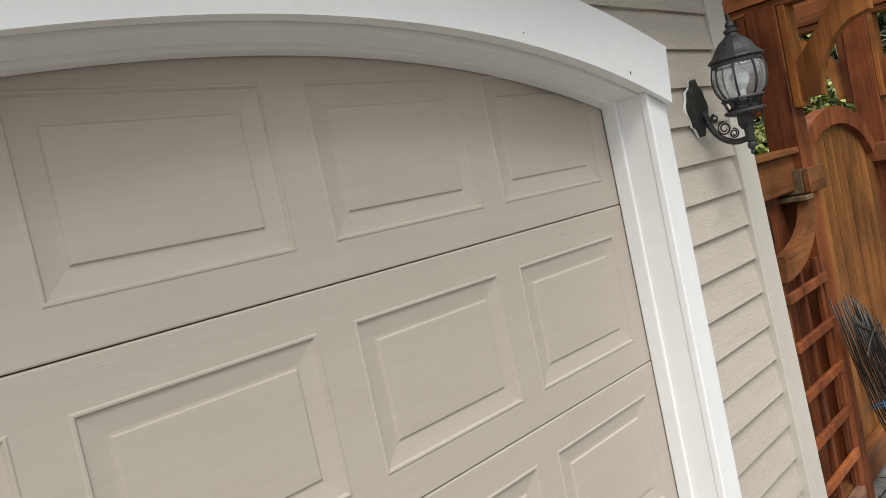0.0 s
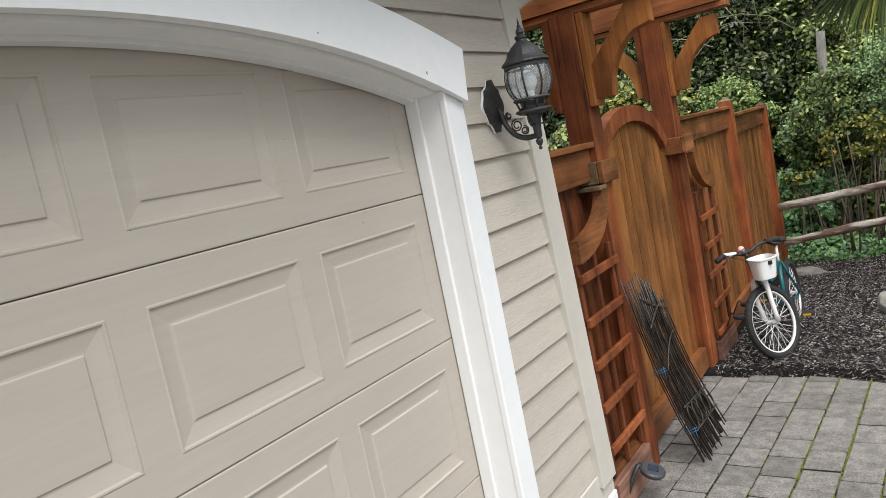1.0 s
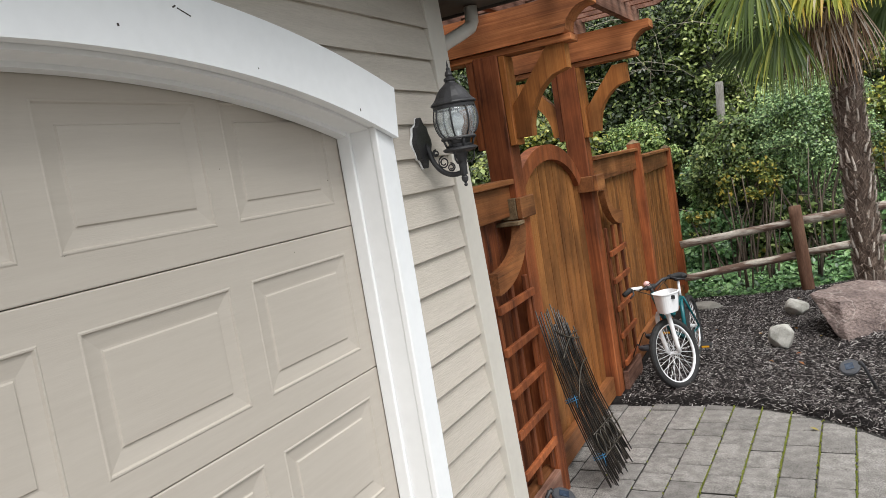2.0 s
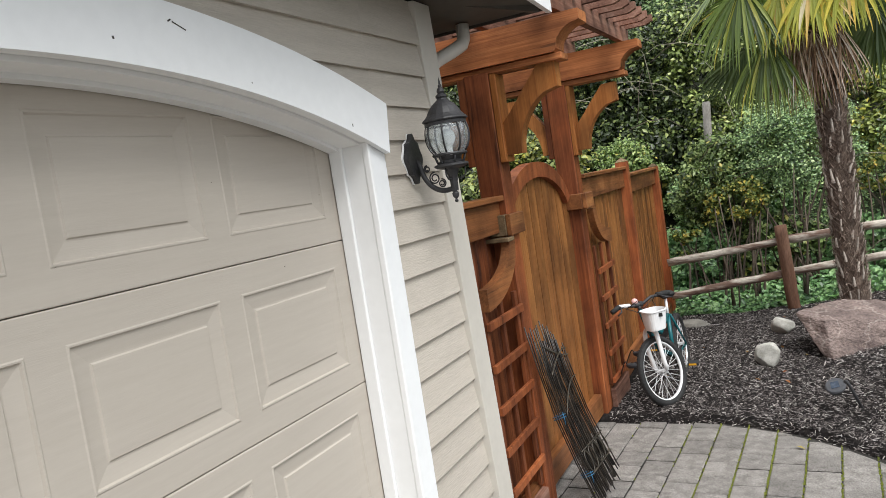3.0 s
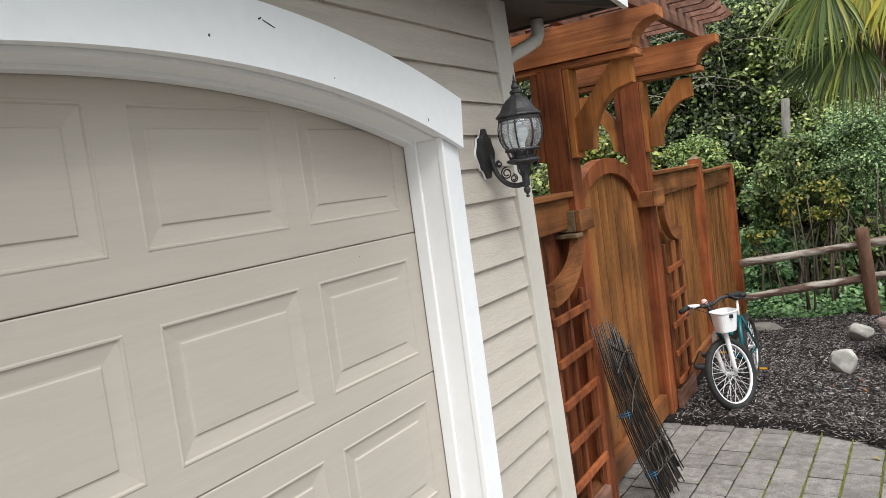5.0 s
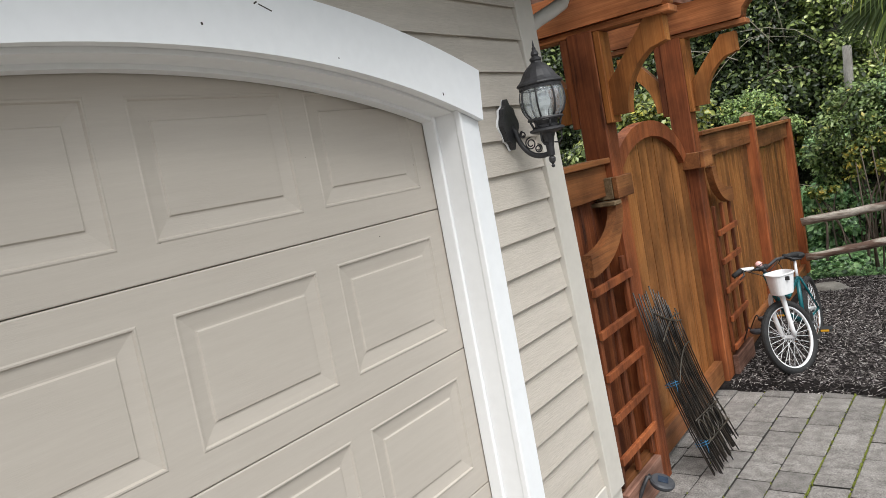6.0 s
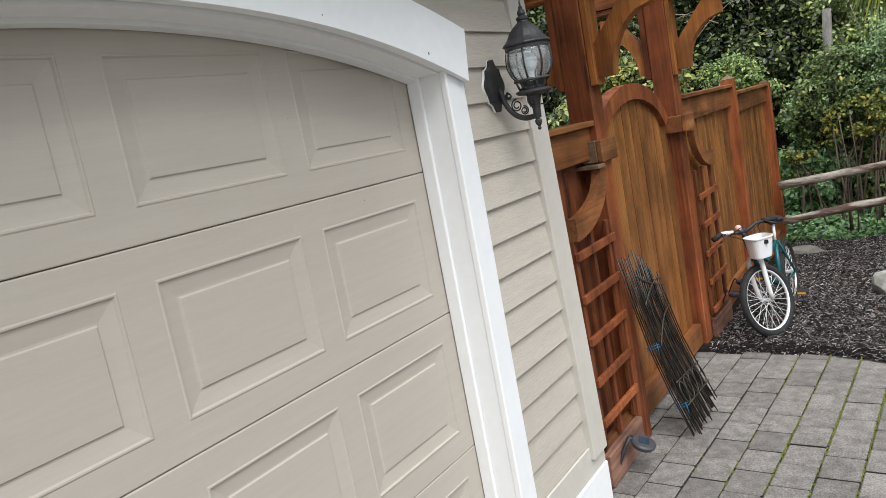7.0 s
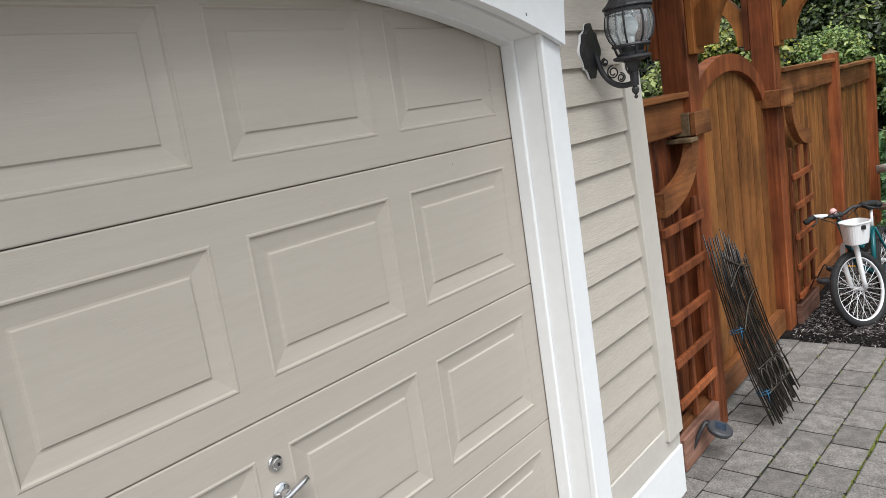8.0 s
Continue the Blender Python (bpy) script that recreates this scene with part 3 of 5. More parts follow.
def bed(x, y):
    """Height of the planted ground."""
    d = max(0.0, math.hypot(x - ECX, max(0.0, y - ECY)) - ER) if y > ECY else max(0.0, x - ECX - ER)
    z = G - 0.055 + 0.085 * min(1.0, d / 0.10) if d < 0.10 else G + 0.03
    z += 0.02 * noise.noise((x * 1.7, y * 1.7, 0)) * min(1, d)
    z -= 0.045 * max(0.0, y - 4.0)
    z += 0.13 * max(0.0, min(1.0, (x - 1.45) / 0.9)) * max(0.0, min(1.0, (y - 2.9) / 1.3))
    z += 0.05 * max(0.0, min(1.0, (x - 0.7) / 0.5)) * max(0.0, min(1.0, (y - 4.4) / 0.8))
    if y > 8:
        z += 0.25 * (y - 8)
    return z


bm = bmesh.new()
bmesh.ops.create_grid(bm, x_segments=1, y_segments=1, size=1500)
for v in bm.verts:
    v.co.z = G - 0.6
part("ground", bm, SOIL, None, "dark bare earth", kind="structure", category="ground")
bm = bmesh.new()
box(bm, 0.02, -14.0, G - 0.3, 12.0, ECY + ER, G - 0.012)
box(bm, -0.6, 0.80, G - 0.3, 0.02, 3.0, G - 0.012)
pave = part("pavement", bm, BEDSAND, None, "grey concrete paver driveway with mossy joints", kind="structure", category="pavement")

# ---- planted bed: soil, chips, stones ----
LEAFLITTER = leafy("fallen_leaf", [(0.0, (0.25, 0.12, 0.03)), (0.5, (0.32, 0.10, 0.03)), (1.0, (0.30, 0.26, 0.06))], 0.6, 0.3, 0.1)
CHIP = leafy("bark_chip", [(0.0, (0.008, 0.007, 0.007)), (0.42, (0.036, 0.031, 0.030)), (0.68, (0.13, 0.114, 0.108)), (0.88, (0.29, 0.262, 0.25)), (1.0, (0.70, 0.66, 0.62))], 0.8, 0.12, 0.0)


def grid(name, xs, ys, height, mat, label, category):
    verts = [(x, y, height(x, y)) for y in ys for x in xs]
    n = len(xs)
    faces = [(j * n + i, j * n + i + 1, (j + 1) * n + i + 1, (j + 1) * n + i) for j in range(len(ys) - 1) for i in range(n - 1)]
    me = bpy.data.meshes.new(name)
    me.from_pydata(verts, [], faces)
    me.materials.append(mat)
    me.shade_smooth()
    return tagged(new(name, me), label, category, kind="structure")


grid("planting_bed", [-0.1 + 0.06 * i for i in range(82)], [1.4 + 0.06 * i for i in range(100)], bed, SOIL, "garden bed of dark shredded bark mulch", "ground")
DARKGROUND = material("dark_green_ground", (0.012, 0.016, 0.007), (0.03, 0.04, 0.014), 0.95, (5, 5, 5), 0.6, 0.05, fine=0.4)
# added dark sheet, standing for the shade seen between the leaves
grid("hillside", [-30 + 1.5 * i for i in range(41)], [7.3 + 1.2 * i for i in range(30)], lambda x, y: bed(x, y) - 0.05 + 0.55 * max(0.0, y - 9.5), DARKGROUND, "dark rising sheet added behind the thickets", "ground")
grid("side_yard", [-8 + 0.79 * i for i in range(11)], [0.84 + 0.72 * i for i in range(10)], lambda x, y: G - 0.03, DARKGROUND, "dark earth of the yard behind the fence", "ground")

rng = random.Random(11)
verts, faces = [], []
for i in range(120000):
    y = 1.2 + 6.0 * rng.random() ** 1.15
    x = rng.uniform(0.08, 3.3)
    if math.hypot(x - ECX, y - ECY) < ER + rng.uniform(-0.012, 0.03) or (x < ECX and y < ECY + ER + 0.015):
        continue
    z = bed(x, y) + rng.uniform(0.002, 0.016)
    l, w, h = rng.uniform(0.004, 0.021), rng.uniform(0.0008, 0.0025), rng.uniform(0.0008, 0.0024)
    m = Matrix.Translation((x, y, z)) @ Euler((rng.gauss(0, 0.3), rng.gauss(0, 0.35), rng.uniform(0, 6.3))).to_matrix().to_4x4()
    n = len(verts)
    k = rng.uniform(0.3, 1.0)
    verts += [tuple(m @ Vector(p)) for p in ((-l, -w * k, -h), (l, -w, -h), (l * 0.9, w, -h), (-l, w * k, -h), (-l * 0.95, -w * k, h), (l * 0.92, -w * 0.8, h), (l, w * 0.8, h), (-l * 0.9, w * k, h))]
    faces += [(n + 4, n + 5, n + 6, n + 7), (n, n + 1, n + 5, n + 4), (n + 1, n + 2, n + 6, n + 5), (n + 2, n + 3, n + 7, n + 6), (n + 3, n, n + 4, n + 7)]
me = bpy.data.meshes.new("bark_chips")
me.from_pydata(verts, [], faces)
me.materials.append(CHIP)
tagged(new("bark_chips", me), "shredded dark bark mulch chips", "mulch", kind="stuff")


def rock(name, label, at, size, seed, mat, cuts=9, turn=0.0, rough=0.05):
    r = random.Random(seed)
    bm = bmesh.new()
    bmesh.ops.create_icosphere(bm, subdivisions=4, radius=1.0)
    planes = [(Vector(c).normalized(), d) for c, d in cuts] if isinstance(cuts, list) else [(Vector((r.gauss(0, 1), r.gauss(0, 1), r.gauss(0, 0.8))).normalized(), r.uniform(0.58, 0.86)) for _ in range(cuts)]
    for v in bm.verts:
        for nrm, d in planes:
            e = v.co.dot(nrm) - d
            if e > 0:
                v.co -= nrm * e
        v.co += v.co.normalized() * (rough * noise.noise(v.co * 2.3 + Vector((seed, 0, 0))) + rough * 0.45 * noise.noise(v.co * 7 + Vector((0, seed, 0))))
    bmesh.ops.transform(bm, matrix=pose(0, 0, 0, 0, 0, turn) @ Matrix.Diagonal((*size, 1)), verts=bm.verts)
    ob = part(name, bm, mat, None, label, category="rock", smooth=True)
    ob.location = at
    return ob


PALEROCK = material("pale_limestone", (0.33, 0.32, 0.28), (0.58, 0.565, 0.52), 0.85, (14, 14, 14), 0.7, 0.012, fine=0.15)
REDROCK = material("purple_grey_rock", (0.095, 0.068, 0.062), (0.27, 0.205, 0.18), 0.75, (5, 5, 7), 1.0, 0.02, fine=0.42, low=0.30, high=0.74)
rock("garden_rock", "pale buff limestone rock lying on the mulch", (1.148, 4.33, -0.068), (0.112, 0.10, 0.118), 3, PALEROCK, 11)
rock("garden_rock", "rounded pale limestone rock beside the rail fence", (1.248, 5.42, -0.085), (0.110, 0.10, 0.108), 8, PALEROCK, 9)


def boulder(label, at, mat):
    """An angular block: undercut at one end, flat on top, split faces with shallow strata."""
    bm = bmesh.new()
    for p in ((1.745, 4.24, -0.34), (1.475, 4.66, 0.150), (1.69, 4.47, 0.125), (1.93, 4.80, 0.105), (1.56, 5.02, 0.11), (1.84, 5.10, 0.165), (1.72, 4.95, -0.34), (2.22, 4.78, 0.06), (2.22, 4.76, -0.34), (2.74, 4.98, -0.02), (2.68, 5.02, -0.34), (2.55, 5.16, 0.06), (2.2, 5.12, 0.13), (2.0, 5.12, -0.34)):
        bm.verts.new(p)
    bmesh.ops.convex_hull(bm, input=bm.verts)
    bmesh.ops.triangulate(bm, faces=bm.faces)
    for _ in range(5):
        bmesh.ops.subdivide_edges(bm, edges=[e for e in bm.edges if e.calc_length() > 0.035], cuts=1, use_grid_fill=True)
        bmesh.ops.triangulate(bm, faces=[f for f in bm.faces if len(f.verts) > 3])
    bmesh.ops.smooth_vert(bm, verts=bm.verts, factor=0.5, use_axis_x=True, use_axis_y=True, use_axis_z=True)
    bm.normal_update()
    for v in bm.verts:
        q = v.co
        big = noise.noise(q * 4.5) * 0.022 + noise.noise(q * 13) * 0.009 + noise.noise(q * 34) * 0.004
        band = abs(noise.noise(Vector((q.x * 2.5, q.y * 2.5, q.z * 9 + q.x * 5)))) * 0.02
        v.co = q + v.normal * (big - band)
    bmesh.ops.transform(bm, matrix=Matrix.Translation(-Vector(at)), verts=bm.verts)
    ob = part("boulder", bm, mat, None, label, category="rock")
    ob.location = at
    return ob


rn, rl = REDROCK.node_tree.nodes, REDROCK.node_tree.links
vein, thin, blend = rn.new("ShaderNodeTexNoise"), rn.new("ShaderNodeValToRGB"), rn.new("ShaderNodeMix")
vein.inputs["Scale"].default_value, vein.inputs["Detail"].default_value = 2.6, 5
thin.color_ramp.elements.new(0.5)
for k, (p, c) in enumerate(((0.488, 0.0), (0.5, 0.5), (0.512, 0.0))):
    thin.color_ramp.elements[k].position, thin.color_ramp.elements[k].color = p, (c, c, c, 1)
where = rn.new("ShaderNodeTexCoord")
rl.new(where.outputs["Object"], vein.inputs[0])
rl.new(vein.outputs[0], thin.inputs[0])
blend.data_type = "RGBA"
base_in = rn["Principled BSDF"].inputs["Base Color"]
rl.new(base_in.links[0].from_socket, blend.inputs["A"])
blend.inputs["B"].default_value = (0.42, 0.36, 0.32, 1)
rl.new(thin.outputs[0], blend.inputs["Factor"])
rl.new(blend.outputs["Result"], base_in)
boulder("large angular purplish grey boulder lying on the mulch", (2.0, 4.85, -0.2), REDROCK).location = (1.905, 4.85, -0.145)
FLAG = material("grey_flagstone", (0.17, 0.16, 0.14), (0.26, 0.25, 0.22), 0.85, (9, 9, 9), 0.5, 0.006, fine=0.15)
rock("edging_stone", "flat grey stone beside the fence post", (0.30, 6.35, bed(0.3, 6.35) + 0.02), (0.22, 0.12, 0.07), 5, FLAG, 7)

# ---- rail fence ----
LOG = material("weathered_log", (0.16, 0.10, 0.075), (0.52, 0.47, 0.40), 0.8, (3, 14, 14), 0.6, 0.006, fine=0.3, low=0.42, high=0.58, spread=0.1)
LOGPOST = material("red_brown_log", (0.10, 0.045, 0.025), (0.20, 0.11, 0.07), 0.8, (14, 14, 2), 0.6, 0.006, fine=0.3)
rail_fence = thing("rail_fence", "weathered round log rail fence with peeling bark", "fence", (1.5, 6.9, -0.3))


def log(a, b, r0, r1, seed, sides=12):
    bm = bmesh.new()
    a, b = Vector(a), Vector(b)
    pts = []
    for i in range(13):
        p = a.lerp(b, i / 12)
        pts.append(p + 0.015 * Vector((0, noise.noise((i * 0.35, seed, 0)), noise.noise((i * 0.35, 0, seed)))))
    tube(bm, pts, r0, sides, taper=r1)
    for v in bm.verts:
        v.co += 0.008 * Vector((noise.noise(v.co * 9), noise.noise(v.co * 9 + Vector((5, 0, 0))), noise.noise(v.co * 9 + Vector((0, 5, 0)))))
    return bm


for x, y, top in ((1.290, 6.86, 0.735), (3.45, 7.0, 0.82), (5.6, 7.1, 0.85)):
    part("post", log((x + 0.062, y, -0.55), (x - 0.004, y, top), 0.074, 0.066, x), LOGPOST, rail_fence, smooth=True)
for x0, x1, za, zb, zc, zd, y in ((0.0, 1.32, 0.412, 0.552, 0.003, 0.180, 6.93), (1.24, 3.5, 0.548, 0.72, 0.175, 0.40, 6.98), (3.40, 5.7, 0.71, 0.78, 0.40, 0.45, 7.06)):
    part("rail", log((x0, y, za), (x1, y, zb), 0.049, 0.042, x0 + 3), LOG, rail_fence, smooth=True)
    part("rail", log((x0, y - 0.01, zc), (x1, y - 0.01, zd), 0.042, 0.050, x0 + 7), LOG, rail_fence, smooth=True)

# ---- carriage lamp on the wall ----
LX, LY = 0.322, 0.344
GLASS = bpy.data.materials.new("clear_glass")
GLASS.use_nodes = True
gb = GLASS.node_tree.nodes["Principled BSDF"]
gb.inputs["Base Color"].default_value = (0.86, 0.91, 0.93, 1)
gb.inputs["Transmission Weight"].default_value, gb.inputs["Roughness"].default_value, gb.inputs["IOR"].default_value = 0.93, 0.06, 1.6
BULB = material("frosted_bulb", (0.80, 0.80, 0.78), (0.86, 0.86, 0.84), 0.3, (4, 4, 4), 0, fine=0.01)
lamp = thing("wall_lantern", "black cast metal carriage lantern with curved clear glass", "wall lamp", (0.16, LY, 1.87))
bm = bmesh.new()
out = []
for i in range(64):
    a = 2 * math.pi * i / 64
    r = 1 + 0.07 * math.cos(4 * a) + 0.055 * math.cos(8 * a)
    out.append((LY - 0.012 + 0.056 * r * math.cos(a) * (1.0 if abs(math.sin(a)) < 0.75 else 0.72), 1.863 + 0.088 * r * math.sin(a)))
extrude(bm, out, "x", 0.158, 0.178)
bmesh.ops.bevel(bm, geom=[e for e in bm.edges if all(v.co.x > 0.17 for v in e.verts) and e.calc_face_angle(0) > 0.8], offset=0.006, segments=2, affect="EDGES")
plate = part("back_plate", bm, IRON, lamp)
bm = bmesh.new()
extrude(bm, [(LY + (p - LY) * 1.06, 1.863 + (q - 1.863) * 1.02) for p, q in out], "x", 0.150, 0.1575)
part("sealant", bm, WHITE, plate, "white sealant bead round the plate")
bm = bmesh.new()
pts = []
for i in range(15):
    a = math.radians(180 + 110 * i / 14)
    pts.append((0.285 + 0.098 * math.cos(a), LY, 1.84 + 0.118 * math.sin(a)))
pts = [(0.176, LY, 1.855)] + pts[1:-1] + [(LX, LY, 1.722)]
tube(bm, pts, 0.0105, 10)
part("arm", bm, IRON, lamp, smooth=True)
for cx, cz, r, turns in ((0.243, 1.775, 0.024, 1), (0.272, 1.752, 0.017, -1), (0.215, 1.815, 0.014, 1)):
    bm = bmesh.new()
    pts = [(cx + turns * (r * (1 - 0.022 * i)) * math.cos(0.36 * i + 1.5), LY, cz + (r * (1 - 0.022 * i)) * math.sin(0.36 * i + 1.5)) for i in range(30)]
    tube(bm, pts, 0.0028, 6)
    part("scroll", bm, IRON, lamp, smooth=True)
def spun(name, profile, parent, mat, label="", sides=28):
    bm = bmesh.new()
    lathe(bm, profile, (LX, LY), sides)
    return part(name, bm, mat, parent, label, smooth=False)
spun("drop_finial", [(0, 1.670), (0.006, 1.673), (0.0075, 1.679), (0.004, 1.684), (0.012, 1.694), (0.0135, 1.706), (0.007, 1.716), (0.011, 1.720), (0.011, 1.728), (0, 1.729)], lamp, IRON)
spun("stem", [(0.014, 1.716), (0.0155, 1.752), (0.017, 1.758), (0.017, 1.764), (0.022, 1.785), (0.031, 1.806), (0.0, 1.808)], lamp, IRON, sides=10)
spun("cup", [(0.034, 1.822), (0.046, 1.826), (0.046, 1.832), (0.041, 1.836), (0.047, 1.853), (0.0, 1.854)], lamp, IRON)
spun("lower_tray", [(0.026, 1.800), (0.058, 1.808), (0.067, 1.814), (0.066, 1.820), (0.056, 1.824), (0.02, 1.827)], lamp, IRON)
spun("upper_ring", [(0.058, 1.853), (0.066, 1.853), (0.069, 1.858), (0.066, 1.864), (0.058, 1.864), (0.058, 1.853)], lamp, IRON)
spun("roof", [(0.078, 1.985), (0.0865, 1.986), (0.0885, 1.990), (0.0865, 1.995), (0.0770, 2.003), (0.0680, 2.013), (0.0610, 2.026), (0.0535, 2.038), (0.0420, 2.051), (0.0290, 2.061), (0.0205, 2.068), (0.0190, 2.073), (0.0225, 2.078), (0.0225, 2.084), (0.0120, 2.092), (0.0155, 2.099), (0.0130, 2.108), (0.0070, 2.116), (0.0078, 2.122), (0.0035, 2.128), (0.0040, 2.135), (0, 2.156)], lamp, IRON, sides=16)
spun("roof_rim", [(0.0760, 1.972), (0.081, 1.972), (0.081, 1.984), (0.072, 1.984)], lamp, IRON)
globe = [(0.060, 1.866), (0.0715, 1.880), (0.0805, 1.902), (0.0840, 1.924), (0.0832, 1.945), (0.0790, 1.965), (0.0755, 1.974)]
bm = bmesh.new()
lathe(bm, globe + [(r - 0.002, z) for r, z in globe[::-1]], (LX, LY), 32)
g = part("glass_globe", bm, GLASS, lamp, "clear curved glass panes", smooth=True)
g.visible_shadow = False
for k in range(8):
    a = 2 * math.pi * (k + 0.3) / 8
    bm = bmesh.new()
    tube(bm, [(LX + (r + 0.002) * math.cos(a), LY + (r + 0.002) * math.sin(a), z) for r, z in globe], 0.0036, 6)
    part("cage_rib", bm, IRON, lamp, smooth=True)
for k in range(6):
    a = 2 * math.pi * (k + 0.2) / 6
    bm = bmesh.new()
    tube(bm, [(LX + r * math.cos(a), LY + r * math.sin(a), z) for r, z in ((0.048, 1.82), (0.054, 1.836), (0.060, 1.855))], 0.0045, 6)
    part("tray_post", bm, IRON, lamp, smooth=True)
for k in range(3):
    a = 2 * math.pi * (k + 0.2) / 3
    bm = bmesh.new()
    tube(bm, [(LX + r * math.cos(a), LY + r * math.sin(a), z) for r, z in ((0.018, 1.765), (0.036, 1.762), (0.050, 1.778), (0.050, 1.812))], 0.003, 6)
    part("tray_stay", bm, IRON, lamp, smooth=True)
spun("bulb", [(0, 1.956), (0.016, 1.952), (0.028, 1.938), (0.031, 1.922), (0.026, 1.905), (0.015, 1.888), (0.013, 1.868), (0.013, 1.84)], lamp, BULB, "frosted white light bulb")

# ---- lock and handle on the door ----
CHROME = material("chrome", (0.62, 0.62, 0.63), (0.72, 0.72, 0.73), 0.16, (5, 5, 5), 0, metal=1.0, fine=0.03)
lock = thing("door_lock", "chrome garage door lock cylinder with T-handle", "lock", (0.0, MID, 0.90))
def spin_x(name, profile, y, z, mat, label=""):
    bm = bmesh.new()
    lathe(bm, profile, (0, 0), 28)
    bmesh.ops.transform(bm, matrix=Matrix.Translation((0, y, z)) @ pose(0, 0, 0, 0, 90, 0), verts=bm.verts)
    return part(name, bm, mat, lock, label, smooth=False)
spin_x("escutcheon", [(0.021, 0.0), (0.021, 0.004), (0.019, 0.007), (0.0145, 0.008), (0.0135, 0.013), (0.012, 0.014), (0, 0.014)], MID + 0.002, 0.949, CHROME)
spin_x("keyhole", [(0.0042, 0.0142), (0.0042, 0.0146), (0, 0.0146)], MID + 0.004, 0.947, IRON, "dark keyway")
spin_x("handle_rose", [(0.026, 0.0), (0.026, 0.004), (0.022, 0.008), (0.013, 0.012), (0.012, 0.03), (0, 0.031)], MID + 0.004, 0.868, CHROME)
bm = bmesh.new()
tube(bm, [(0.032, MID + 0.004 + 0.062 * t, 0.866 + 0.014 * t + 0.004 * abs(t)) for t in (-1, -0.7, -0.3, 0, 0.3, 0.7, 1)], 0.0085, 10)
part("t_handle", bm, CHROME, lock, smooth=True)

# ---- downspout under the eave ----
SPOUT = material("beige_gutter_metal", (0.66, 0.63, 0.57), (0.74, 0.71, 0.65), 0.4, (4, 4, 4), 0.1, 0.001, fine=0.04)
spout = thing("downspout", "beige metal rain downspout with elbow at the eave", "downspout", (0.03, 0.88, G))
bm = bmesh.new()
tube(bm, [(0.13, 1.13, 2.50), (0.13, 1.125, 2.43), (0.125, 1.10, 2.40), (0.105, 1.02, 2.365), (0.07, 0.94, 2.33), (0.04, 0.90, 2.30), (0.02, 0.885, 2.24), (0.02, 0.885, 1.2), (0.02, 0.885, G + 0.02)], 0.033, 10)
part("pipe", bm, SPOUT, spout, smooth=True)

# ---- bundle of wire border fencing leaning on the gate ----
RODMET = material("dark_wire", (0.006, 0.006, 0.006), (0.075, 0.056, 0.040), 0.36, (25, 25, 6), 0.3, 0.001, fine=0.35, spread=0.5, low=0.42, high=0.75, spec=0.45)
HOOP = material("bronzed_wire", (0.018, 0.016, 0.013), (0.085, 0.070, 0.050), 0.42, (25, 25, 25), 0.3, 0.001, fine=0.3, spread=0.2)
TWINE = material("blue_twine", (0.02, 0.10, 0.20), (0.04, 0.17, 0.30), 0.7, (30, 30, 30), 0.3, 0.001)
bundle = thing("wire_fence_bundle", "folded black wire border fence bundle tied with blue twine", "garden fence", (0.3, 1.8, G))
rng = random.Random(5)
def bpoint(u, v, layer):
    """u across the bundle 0..1, v up its length 0..1."""
    base = Vector((0.335 + 0.01 * u, 1.60 + 0.455 * u, G + 0.01))
    top = Vector((0.112 + 0.01 * u, 1.43 + 0.41 * u, 0.93 - 0.09 * u))
    return base.lerp(top, v) + Vector((0.018, 0.0, 0.008)) * layer - Vector((0.035, 0.0, 0.015)) * math.sin(math.pi * min(1.0, max(0.0, v)))
for layer in range(3):
    for i in range(14):
        u = (i + 0.33 * layer + rng.uniform(-0.12, 0.12)) / 14
        v0, v1 = rng.uniform(0.0, 0.10) if layer else rng.uniform(0.0, 0.02), 0.86 + rng.uniform(-0.03, 0.10) + (0.06 if u < 0.2 or 0.45 < u < 0.8 else -0.03)
        bm = bmesh.new()
        tube(bm, [bpoint(u, v0 + (v1 - v0) * k / 4, layer) + Vector((rng.uniform(-0.004, 0.004), rng.uniform(-0.003, 0.003), 0)) for k in range(5)], 0.0040, 6)
        part("wire_rod", bm, RODMET, bundle, smooth=True)
for v, h in ((0.50, 0.17), (0.72, 0.12), (0.87, -0.07)):
    bm = bmesh.new()
    tube(bm, [bpoint(0.12 + 0.84 * k / 12, v + h * math.sin(math.pi / 2 * k / 12) * 1.0, 2.6) for k in range(13)], 0.0045, 6)
    part("wire_hoop", bm, HOOP, bundle, smooth=True)
for v in (0.17, 0.30):
    bm = bmesh.new()
    tube(bm, [bpoint(0.05 + 0.93 * k / 4, v, 2.6) for k in range(5)], 0.0045, 6)
    part("cross_wire", bm, HOOP, bundle, smooth=True)
for i in range(5):
    bm = bmesh.new()
    c = 0.14 + 0.18 * i
    tube(bm, [bpoint(c + 0.085 * math.cos(a), 0.235 + 0.058 * math.sin(a), 2.7) for a in [2 * math.pi * k / 16 for k in range(16)]], 0.004, 6, closed=True)
    part("wire_ring", bm, HOOP, bundle, smooth=True)
for u, v in ((0.02, 0.50), (0.04, 0.17)):
    bm = bmesh.new()
    tube(bm, [bpoint(u + 0.045 * math.cos(a), v + 0.0022 * k, 1.2 + 2.1 * math.sin(a)) for k, a in enumerate([2 * math.pi * j / 12 * 2 for j in range(13)])], 0.0019, 5)
    tube(bm, [bpoint(u - 0.05, v + 0.03, 3.0), bpoint(u - 0.10, v - 0.01, 3.2), bpoint(u - 0.11, v - 0.03, 3.0)], 0.002, 5)
    part("twine_tie", bm, TWINE, bundle, "pale blue twine", smooth=True)

